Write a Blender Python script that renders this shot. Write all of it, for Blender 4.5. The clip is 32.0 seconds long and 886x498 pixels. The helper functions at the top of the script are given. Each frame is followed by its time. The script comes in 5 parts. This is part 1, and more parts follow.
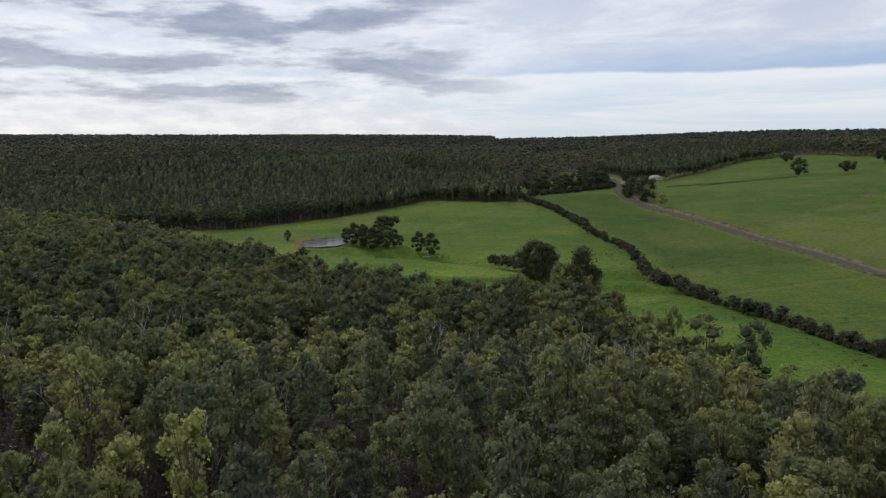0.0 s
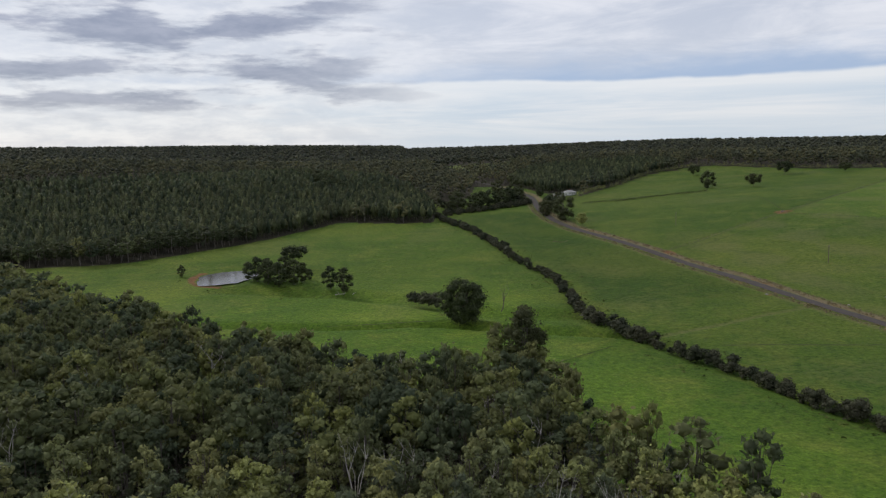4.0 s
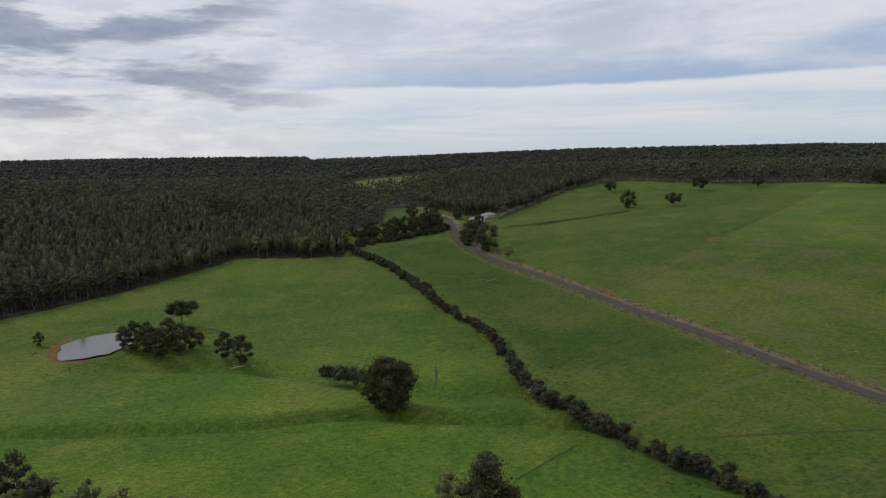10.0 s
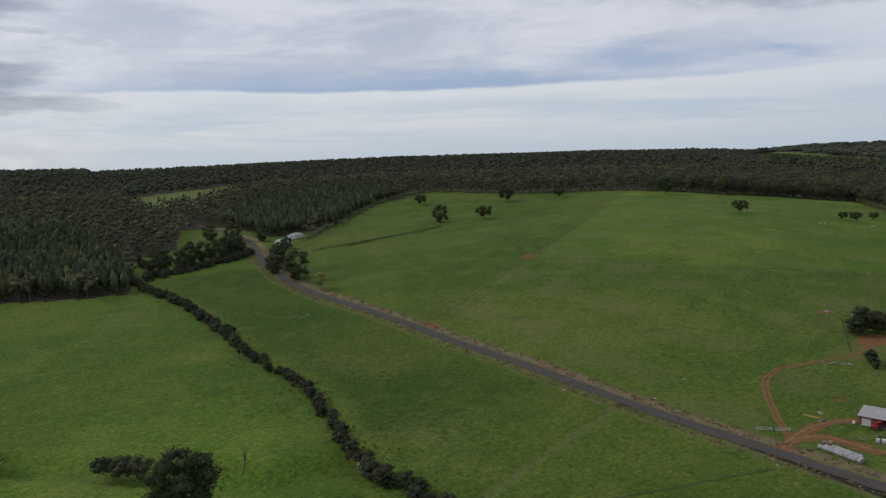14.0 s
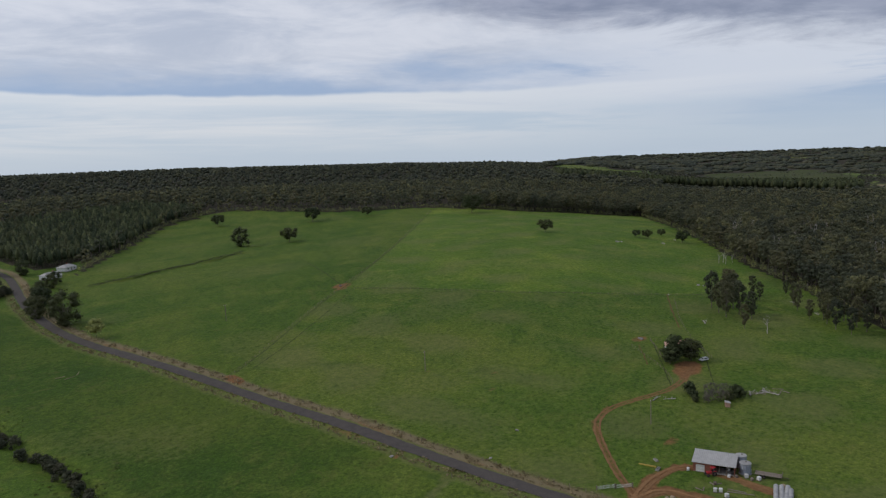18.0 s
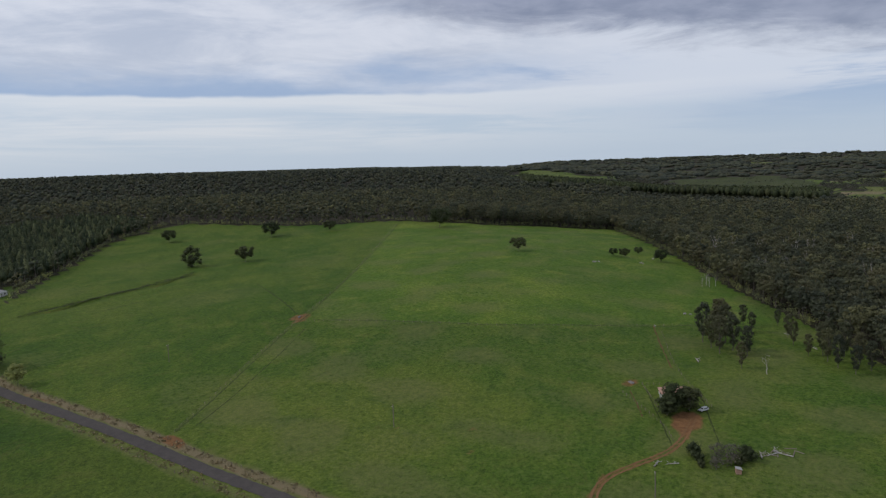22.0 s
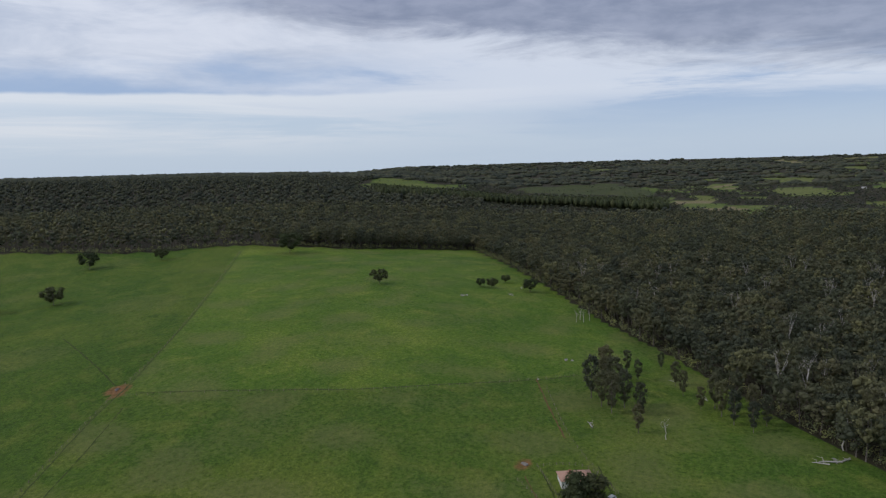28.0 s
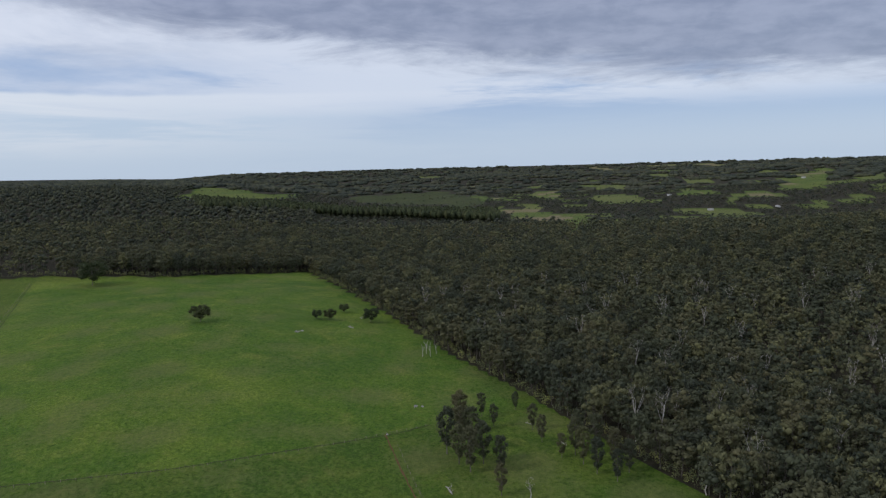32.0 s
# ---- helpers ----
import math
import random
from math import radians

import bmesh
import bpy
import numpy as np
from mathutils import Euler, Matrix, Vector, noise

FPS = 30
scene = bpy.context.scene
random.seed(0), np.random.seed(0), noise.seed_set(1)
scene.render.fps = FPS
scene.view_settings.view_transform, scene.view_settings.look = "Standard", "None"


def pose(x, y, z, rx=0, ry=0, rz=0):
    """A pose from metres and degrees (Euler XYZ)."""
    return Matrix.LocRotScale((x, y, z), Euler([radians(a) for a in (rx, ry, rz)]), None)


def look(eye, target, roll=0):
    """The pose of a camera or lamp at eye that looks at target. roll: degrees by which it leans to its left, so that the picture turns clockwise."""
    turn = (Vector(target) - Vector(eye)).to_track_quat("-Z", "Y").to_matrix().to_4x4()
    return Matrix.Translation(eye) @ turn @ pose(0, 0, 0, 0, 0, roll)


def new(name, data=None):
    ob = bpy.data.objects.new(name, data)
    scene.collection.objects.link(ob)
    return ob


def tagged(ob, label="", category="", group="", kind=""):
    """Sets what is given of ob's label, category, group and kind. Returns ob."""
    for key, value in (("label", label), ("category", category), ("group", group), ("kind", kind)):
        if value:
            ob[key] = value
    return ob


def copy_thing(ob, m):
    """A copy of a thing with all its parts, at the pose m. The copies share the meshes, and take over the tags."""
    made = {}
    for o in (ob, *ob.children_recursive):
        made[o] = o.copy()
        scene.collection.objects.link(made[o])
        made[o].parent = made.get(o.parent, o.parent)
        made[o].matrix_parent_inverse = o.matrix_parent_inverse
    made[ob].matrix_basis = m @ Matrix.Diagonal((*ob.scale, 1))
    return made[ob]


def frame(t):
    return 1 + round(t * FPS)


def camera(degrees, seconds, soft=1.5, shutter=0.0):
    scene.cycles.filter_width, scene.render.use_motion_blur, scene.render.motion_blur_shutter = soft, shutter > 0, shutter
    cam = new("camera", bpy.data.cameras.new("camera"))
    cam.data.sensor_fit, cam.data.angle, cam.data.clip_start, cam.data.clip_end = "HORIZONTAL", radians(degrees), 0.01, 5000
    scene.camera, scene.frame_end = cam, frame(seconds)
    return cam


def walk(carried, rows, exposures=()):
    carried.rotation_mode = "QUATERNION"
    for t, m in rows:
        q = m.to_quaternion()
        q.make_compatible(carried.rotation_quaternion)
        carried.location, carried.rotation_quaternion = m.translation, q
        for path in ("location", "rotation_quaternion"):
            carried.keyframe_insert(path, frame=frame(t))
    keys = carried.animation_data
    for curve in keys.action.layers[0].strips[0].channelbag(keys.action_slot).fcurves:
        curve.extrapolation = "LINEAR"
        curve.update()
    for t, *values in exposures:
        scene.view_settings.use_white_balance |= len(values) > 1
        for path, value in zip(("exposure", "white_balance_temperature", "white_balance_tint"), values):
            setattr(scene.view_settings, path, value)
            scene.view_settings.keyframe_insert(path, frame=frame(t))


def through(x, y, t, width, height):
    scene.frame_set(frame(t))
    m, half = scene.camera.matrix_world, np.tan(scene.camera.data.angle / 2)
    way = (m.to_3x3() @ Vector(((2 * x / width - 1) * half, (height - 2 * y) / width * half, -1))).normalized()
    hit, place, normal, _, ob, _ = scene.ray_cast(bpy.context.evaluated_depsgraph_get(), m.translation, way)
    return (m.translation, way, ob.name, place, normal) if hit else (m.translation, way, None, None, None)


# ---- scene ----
cam = camera(63.19, 32.0, soft=1.3)
walk(cam, [
    (0, look((-0.00, -0.00, 62.65), (0.000, 99.088, 49.170), -0.735)),
    (0.5, look((-0.36, 4.15, 63.48), (2.192, 103.211, 50.048), -0.713)),
    (1, look((-0.57, 8.24, 64.33), (4.501, 107.211, 50.922), -0.755)),
    (1.5, look((-0.86, 12.26, 65.31), (6.793, 111.065, 51.972), -0.728)),
    (2, look((-1.07, 16.18, 66.33), (8.503, 114.847, 53.142), -0.825)),
    (2.5, look((-1.31, 20.12, 67.43), (9.613, 118.670, 54.440), -0.912)),
    (3, look((-1.25, 24.08, 68.66), (10.295, 122.574, 55.781), -1.107)),
    (3.5, look((-1.22, 28.11, 70.01), (10.783, 126.559, 57.217), -1.200)),
    (5.5, look((-1.12, 44.38, 75.85), (12.256, 142.704, 63.463), -1.558)),
    (6, look((-0.89, 48.62, 77.19), (12.782, 146.913, 64.861), -1.650)),
    (7, look((-0.31, 56.83, 79.69), (13.193, 155.168, 67.519), -1.677)),
    (7.5, look((0.03, 60.90, 80.82), (13.408, 159.263, 68.709), -1.701)),
    (8, look((0.48, 65.00, 81.87), (14.212, 163.323, 69.857), -1.752)),
    (8.5, look((1.01, 69.24, 82.90), (16.912, 167.226, 70.834), -1.759)),
    (9, look((1.58, 73.76, 83.95), (20.151, 171.270, 71.821), -1.816)),
    (9.5, look((2.17, 78.36, 84.94), (23.907, 175.203, 72.706), -1.802)),
    (10, look((2.76, 83.04, 85.85), (27.550, 179.146, 73.643), -1.840)),
    (11, look((4.68, 92.32, 87.61), (35.485, 186.656, 75.265), -2.059)),
    (12, look((7.16, 101.39, 89.73), (44.280, 193.435, 77.473), -2.187)),
    (13, look((9.98, 109.86, 92.01), (53.091, 199.241, 79.658), -2.389)),
    (14, look((13.08, 117.63, 94.31), (62.359, 203.757, 81.911), -2.524)),
    (14.5, look((14.77, 121.34, 95.43), (67.188, 205.583, 82.947), -2.456)),
    (16.5, look((22.70, 135.81, 99.33), (86.437, 211.865, 86.994), -2.345)),
    (17, look((24.99, 139.32, 100.39), (91.357, 213.118, 88.166), -2.292)),
    (17.5, look((27.61, 142.93, 101.55), (96.246, 214.615, 89.312), -2.204)),
    (18, look((30.34, 146.50, 102.74), (100.939, 216.256, 90.516), -2.221)),
    (18.5, look((33.21, 149.94, 103.97), (104.459, 219.050, 91.844), -2.217)),
    (19, look((36.18, 153.35, 105.20), (107.824, 222.051, 93.064), -2.192)),
    (20, look((42.38, 160.15, 107.58), (114.813, 228.047, 95.595), -2.119)),
    (21, look((48.85, 166.75, 109.94), (122.066, 233.803, 97.962), -2.131)),
    (22, look((55.37, 173.52, 112.39), (129.363, 239.691, 100.316), -2.086)),
    (23, look((61.56, 179.87, 115.02), (135.925, 245.627, 102.948), -2.062)),
    (23.5, look((64.62, 183.03, 116.31), (139.053, 248.712, 104.251), -1.967)),
    (24, look((67.92, 186.24, 117.53), (142.726, 251.514, 105.551), -1.951)),
    (24.5, look((71.28, 189.49, 118.71), (147.375, 253.237, 106.631), -1.915)),
    (26.5, look((85.65, 202.48, 123.69), (166.810, 259.626, 111.534), -1.905)),
    (27, look((89.17, 205.52, 125.00), (172.042, 260.153, 112.831), -1.855)),
    (28, look((96.47, 211.55, 127.55), (182.541, 260.950, 115.222), -1.800)),
    (29, look((104.56, 217.04, 130.09), (193.403, 261.258, 117.753), -1.796)),
    (30, look((113.33, 221.91, 132.69), (204.587, 260.901, 120.348), -1.840)),
    (31, look((122.37, 226.65, 135.32), (215.738, 260.282, 122.985), -1.844)),
    (32, look((131.29, 231.31, 137.92), (226.475, 259.393, 125.624), -1.673)),
], [(0, 0.12, 6450, 10), (3, 0.08, 6500, 10), (6, 0.0, 6550, 10), (9, -0.06, 6520, 10), (13, -0.18, 6450, 10), (20, -0.16, 6250, 10), (27, -0.1, 6180, 10), (32, -0.08, 6020, 10)])

# ---- sky and sun ----
SUN_FROM = Vector((-0.67, 0.74, 0.85)).normalized()


def build_world():
    w = bpy.data.worlds.new("sky")
    scene.world = w
    w.use_nodes = True
    nt = w.node_tree
    N = nt.nodes.new
    back = nt.nodes["Background"]
    sky = N("ShaderNodeTexSky")
    sky.sky_type = "NISHITA"
    sky.sun_disc = False
    sky.sun_elevation = math.asin(SUN_FROM.z)
    sky.sun_rotation = math.atan2(SUN_FROM.x, SUN_FROM.y)
    sky.altitude = 200
    sky.air_density = 1.0
    nt.links.new(sky.outputs[0], back.inputs["Color"])
    back.inputs["Strength"].default_value = 0.11
    tc = N("ShaderNodeTexCoord")
    sep = N("ShaderNodeSeparateXYZ")
    nt.links.new(tc.outputs["Generated"], sep.inputs[0])

    def m(how, a, b=0.0, c=None):
        n = N("ShaderNodeMath")
        n.operation = how
        for k, v in enumerate((a, b, c)):
            if v is None:
                continue
            if isinstance(v, (int, float)):
                n.inputs[k].default_value = v
            else:
                nt.links.new(v, n.inputs[k])
        return n.outputs[0]

    def rmap(v, a, b, lo=0.0, hi=1.0):
        n = N("ShaderNodeMapRange")
        n.interpolation_type = "SMOOTHSTEP"
        for k, q in ((1, a), (2, b), (3, lo), (4, hi)):
            n.inputs[k].default_value = q
        nt.links.new(v, n.inputs[0])
        return n.outputs[0]

    up = m("MAXIMUM", sep.outputs[2], 0.0)
    bearing = m("ARCTAN2", sep.outputs[0], sep.outputs[1])

    def noise_at(across, upward, detail, rough, shift, distort=0.0, lean=0.0):
        """Cloud drawn out along the horizon: so many lumps to a radian across, so many to a unit of height."""
        c = N("ShaderNodeCombineXYZ")
        nt.links.new(m("ADD", m("MULTIPLY", bearing, across), shift), c.inputs[0])
        nt.links.new(m("ADD", m("MULTIPLY", up, upward), m("MULTIPLY", bearing, lean)), c.inputs[1])
        c.inputs[2].default_value = shift
        n = N("ShaderNodeTexNoise")
        n.inputs["Scale"].default_value = 1.0
        n.inputs["Detail"].default_value = detail
        n.inputs["Roughness"].default_value = rough
        n.inputs["Distortion"].default_value = distort
        nt.links.new(c.outputs[0], n.inputs["Vector"])
        return n.outputs["Fac"]

    def mixed(fac, a, b):
        n = N("ShaderNodeMix")
        n.data_type = "RGBA"
        for k, v in ((0, fac), (6, a), (7, b)):
            if isinstance(v, tuple):
                n.inputs[k].default_value = (*v, 1)
            else:
                nt.links.new(v, n.inputs[k])
        return n.outputs[2]

    west = rmap(bearing, 0.22, -0.12)
    east = rmap(bearing, 0.75, 1.15)
    # clear blue above a pale horizon
    col = mixed(rmap(up, 0.0, 0.10), (0.57, 0.665, 0.785), (0.39, 0.50, 0.71))
    # the high sheet of cloud
    sheet = m("ADD", up, m("ADD", m("MULTIPLY", m("SUBTRACT", noise_at(1.9, 10.0, 7, 0.6, 4.3, 0.3, 0.3), 0.5), 0.16), m("MULTIPLY", m("SUBTRACT", noise_at(8.0, 30.0, 5, 0.6, 14.3, 0.3, 0.3), 0.5), 0.035)))
    billow = noise_at(5.0, 20.0, 8, 0.62, 8.1, 0.4, 0.2)
    white = mixed(rmap(billow, 0.34, 0.68), (0.60, 0.635, 0.735), (0.88, 0.88, 0.93))
    col = mixed(m("MULTIPLY", rmap(sheet, 0.088, 0.145), 0.93), col, white)
    # the low bright deck with a crisp upper edge, thinning out to the east
    wisp = m("ADD", m("ADD", up, m("MULTIPLY", m("SUBTRACT", noise_at(2.2, 5.0, 5, 0.6, 2.7), 0.5), 0.035)), m("MULTIPLY", bearing, 0.006))
    strands = noise_at(2.6, 34.0, 8, 0.6, 5.1, 0.5, 0.6)
    deck = mixed(rmap(strands, 0.36, 0.64), (0.58, 0.67, 0.79), (0.83, 0.84, 0.88))
    deck = mixed(rmap(up, 0.055, 0.0), deck, (0.60, 0.69, 0.80))
    deck = mixed(m("MULTIPLY", rmap(wisp, 0.066, 0.096), 0.75), deck, (0.86, 0.87, 0.90))
    thin = m("MULTIPLY", rmap(m("ADD", bearing, m("MULTIPLY", m("SUBTRACT", strands, 0.5), 1.4)), 1.45, 0.85), 0.95)
    col = mixed(m("MULTIPLY", rmap(wisp, 0.103, 0.097), thin), col, deck)
    # scattered white bars over the eastern valley
    bars = m("MULTIPLY", rmap(noise_at(2.4, 20.0, 8, 0.62, 27.9, 0.3, 0.4), 0.36, 0.52), m("MULTIPLY", east, rmap(up, 0.05, 0.09)))
    col = mixed(m("MULTIPLY", bars, 0.9), col, (0.80, 0.82, 0.89))
    # the lumpy western clouds: bright fringes round heavy grey bellies
    lumps = noise_at(5.6, 27.0, 9, 0.58, 1.9, 0.0, -0.4)
    fine = noise_at(15.0, 46.0, 6, 0.6, 33.0, 0.2, 1.0)
    puff = m("ADD", m("MULTIPLY", lumps, 0.86), m("MULTIPLY", fine, 0.14))
    col = mixed(m("MULTIPLY", west, rmap(puff, 0.36, 0.50, 0.55, 0.95)), col, mixed(rmap(fine, 0.35, 0.65), (0.64, 0.67, 0.75), (0.84, 0.85, 0.89)))
    heavy = m("MULTIPLY", rmap(puff, 0.455, 0.58), m("MULTIPLY", rmap(up, 0.045, 0.08), west))
    slope = m("ADD", up, m("MULTIPLY", m("SUBTRACT", bearing, 1.0), 0.11))
    torn = m("ADD", slope, m("MULTIPLY", m("SUBTRACT", noise_at(3.8, 20.0, 9, 0.64, 6.2, 0.5, 0.3), 0.5), 0.14))
    heavy_east = m("MULTIPLY", m("MULTIPLY", rmap(torn, 0.150, 0.200), rmap(bearing, 0.55, 0.95)), rmap(up, 0.6, 0.4, 0.4, 0.95))
    col = mixed(m("MULTIPLY", m("MAXIMUM", heavy, heavy_east), 0.9), col, mixed(rmap(fine, 0.3, 0.7), (0.20, 0.225, 0.33), (0.33, 0.35, 0.46)))
    # overhead, out of view, grey cloud is added to lower the skylight
    col = mixed(m("MULTIPLY", rmap(up, 0.24, 0.5), 0.8), col, mixed(rmap(billow, 0.35, 0.65), (0.40, 0.43, 0.52), (0.60, 0.62, 0.70)))
    cloud = N("ShaderNodeBackground")
    nt.links.new(col, cloud.inputs["Color"])
    cloud.inputs["Strength"].default_value = 0.95
    mix = N("ShaderNodeMixShader")
    mix.inputs[0].default_value = 0.86
    nt.links.new(back.outputs[0], mix.inputs[1])
    nt.links.new(cloud.outputs[0], mix.inputs[2])
    nt.links.new(mix.outputs[0], nt.nodes["World Output"].inputs["Surface"])


build_world()
sun = bpy.data.lights.new("sun", "SUN")
sun.energy = 1.1
sun.angle = radians(9)
sun.color = (1.0, 0.95, 0.87)
new("sun", sun).matrix_world = look(SUN_FROM * 100, (0, 0, 0))

# ---- materials ----
def nodes_of(name):
    m = bpy.data.materials.new(name)
    m.use_nodes = True
    nt = m.node_tree
    b = nt.nodes["Principled BSDF"]
    return m, nt, b


def link(nt, a, b):
    nt.links.new(a, b)


def noise_node(nt, scale, detail=4.0, rough=0.6, vec=None, distort=0.0):
    n = nt.nodes.new("ShaderNodeTexNoise")
    n.inputs["Scale"].default_value = scale
    n.inputs["Detail"].default_value = detail
    n.inputs["Roughness"].default_value = rough
    n.inputs["Distortion"].default_value = distort
    if vec is not None:
        link(nt, vec, n.inputs["Vector"])
    return n.outputs["Fac"]


def ramp(nt, fac, stops):
    r = nt.nodes.new("ShaderNodeValToRGB")
    els = r.color_ramp.elements
    while len(els) < len(stops):
        els.new(0.5)
    for e, (p, c) in zip(els, stops):
        e.position = p
        e.color = (*c, 1) if len(c) == 3 else c
    link(nt, fac, r.inputs["Fac"])
    return r.outputs["Color"]


def level(nt, fac, a, b, lo=0.0, hi=1.0):
    r = nt.nodes.new("ShaderNodeMapRange")
    for k, v in (("From Min", a), ("From Max", b), ("To Min", lo), ("To Max", hi)):
        r.inputs[k].default_value = v
    link(nt, fac, r.inputs["Value"])
    return r.outputs["Result"]


def mixc(nt, fac, a, b, how="MIX"):
    m = nt.nodes.new("ShaderNodeMix")
    m.data_type = "RGBA"
    m.blend_type = how
    for k, v in ((0, fac), (6, a), (7, b)):
        if isinstance(v, (int, float)):
            m.inputs[k].default_value = v
        elif isinstance(v, tuple):
            m.inputs[k].default_value = (*v, 1)
        else:
            link(nt, v, m.inputs[k])
    return m.outputs[2]


def maths(nt, how, a, b=0.0):
    m = nt.nodes.new("ShaderNodeMath")
    m.operation = how
    for k, v in ((0, a), (1, b)):
        if isinstance(v, (int, float)):
            m.inputs[k].default_value = v
        else:
            link(nt, v, m.inputs[k])
    return m.outputs[0]


def attr(nt, name):
    a = nt.nodes.new("ShaderNodeAttribute")
    a.attribute_name = name
    return a


def object_random(nt):
    return nt.nodes.new("ShaderNodeObjectInfo").outputs["Random"]


def island_random(nt):
    return nt.nodes.new("ShaderNodeNewGeometry").outputs["Random Per Island"]


def place_vec(nt):
    return nt.nodes.new("ShaderNodeNewGeometry").outputs["Position"]


def bump(nt, b, height, strength, distance):
    n = nt.nodes.new("ShaderNodeBump")
    n.inputs["Strength"].default_value = strength
    n.inputs["Distance"].default_value = distance
    link(nt, height, n.inputs["Height"])
    link(nt, n.outputs["Normal"], b.inputs["Normal"])


def leaf_material(name, dark, mid, light, through=0.25, spread=1.0):
    """Foliage: tone of the whole tree, then of each spray of leaves."""
    m, nt, b = nodes_of(name)
    tone = maths(nt, "FRACT", maths(nt, "ADD", attr(nt, "tone").outputs["Fac"], object_random(nt)))
    brown = tuple((a + b) / 2 * k for a, b, k in zip(mid, light, (1.06, 0.97, 0.98)))
    base = ramp(nt, tone, [(0.0, dark), (0.3, mid), (0.5, brown), (0.68, mid), (0.85, light), (1.0, dark)])
    fleck = ramp(nt, island_random(nt), [(0.0, tuple(1 - spread * k for k in (0.32, 0.32, 0.34))), (0.7, (1.0, 1.0, 1.0)), (1.0, tuple(1 + spread * k for k in (0.45, 0.42, 0.28)))])
    col = mixc(nt, 1.0, base, fleck, "MULTIPLY")
    link(nt, col, b.inputs["Base Color"])
    b.inputs["Roughness"].default_value = 0.6
    b.inputs["Specular IOR Level"].default_value = 0.12
    t = nt.nodes.new("ShaderNodeBsdfTranslucent")
    link(nt, col, t.inputs["Color"])
    mx = nt.nodes.new("ShaderNodeMixShader")
    mx.inputs[0].default_value = through
    link(nt, b.outputs[0], mx.inputs[1])
    link(nt, t.outputs[0], mx.inputs[2])
    link(nt, mx.outputs[0], nt.nodes["Material Output"].inputs["Surface"])
    return m


def plain_material(name, c1, c2, scale, rough=0.8, metal=0.0, relief=0.0, spread=(0.35, 0.65)):
    """Two tones by noise at two scales, with a little relief and a shift from piece to piece."""
    m, nt, b = nodes_of(name)
    v = place_vec(nt)
    f = maths(nt, "MULTIPLY", maths(nt, "ADD", noise_node(nt, scale, 5, 0.65, v), noise_node(nt, scale * 7, 3, 0.6, v)), 0.5)
    col = ramp(nt, f, [(spread[0], c1), (spread[1], c2)])
    shift = level(nt, object_random(nt), 0, 1, 0.85, 1.15)
    col = mixc(nt, 1.0, col, shift, "MULTIPLY")
    link(nt, col, b.inputs["Base Color"])
    b.inputs["Roughness"].default_value = rough
    b.inputs["Specular IOR Level"].default_value = 0.5 if rough < 0.8 else 0.2
    b.inputs["Metallic"].default_value = metal
    if relief:
        bump(nt, b, f, 0.6, relief)
    return m


LEAF = leaf_material("eucalypt_leaves", (0.124, 0.148, 0.096), (0.246, 0.278, 0.138), (0.455, 0.475, 0.165), 0.44, 0.9)
LEAF_GREEN = leaf_material("marri_forest_leaves", (0.072, 0.096, 0.060), (0.136, 0.164, 0.082), (0.300, 0.318, 0.104), 0.42, 0.7)
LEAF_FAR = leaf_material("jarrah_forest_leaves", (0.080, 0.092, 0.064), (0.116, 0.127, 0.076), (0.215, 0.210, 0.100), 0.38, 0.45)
# leaves of the distant woods: haze painted in as a duller, bluer green
LEAF_HAZED = leaf_material("far_leaves_with_haze", (0.064, 0.076, 0.058), (0.092, 0.104, 0.070), (0.150, 0.154, 0.086), 0.37, 0.35)
LEAF_GREY = leaf_material("dry_scrub_leaves", (0.118, 0.108, 0.092), (0.150, 0.138, 0.114), (0.185, 0.168, 0.134), 0.35, 0.6)
LEAF_PLANT = leaf_material("plantation_leaves", (0.056, 0.076, 0.044), (0.084, 0.108, 0.056), (0.185, 0.205, 0.096), 0.36, 1.0)
LEAF_DARK = leaf_material("dense_dark_leaves", (0.056, 0.072, 0.036), (0.078, 0.096, 0.044), (0.108, 0.124, 0.056), 0.28, 0.7)
LEAF_CREEK = leaf_material("creek_scrub_leaves", (0.056, 0.066, 0.040), (0.080, 0.088, 0.052), (0.115, 0.118, 0.074), 0.25, 0.8)
BARK = plain_material("grey_bark", (0.10, 0.085, 0.07), (0.24, 0.21, 0.18), 1.5, 0.9, 0, 0.03)
BARK_PALE = plain_material("bleached_dead_wood", (0.34, 0.31, 0.28), (0.58, 0.54, 0.49), 1.2, 0.9, 0, 0.02)
ASPHALT = plain_material("worn_asphalt", (0.078, 0.068, 0.062), (0.130, 0.112, 0.098), 0.35, 0.95, 0, 0.01)


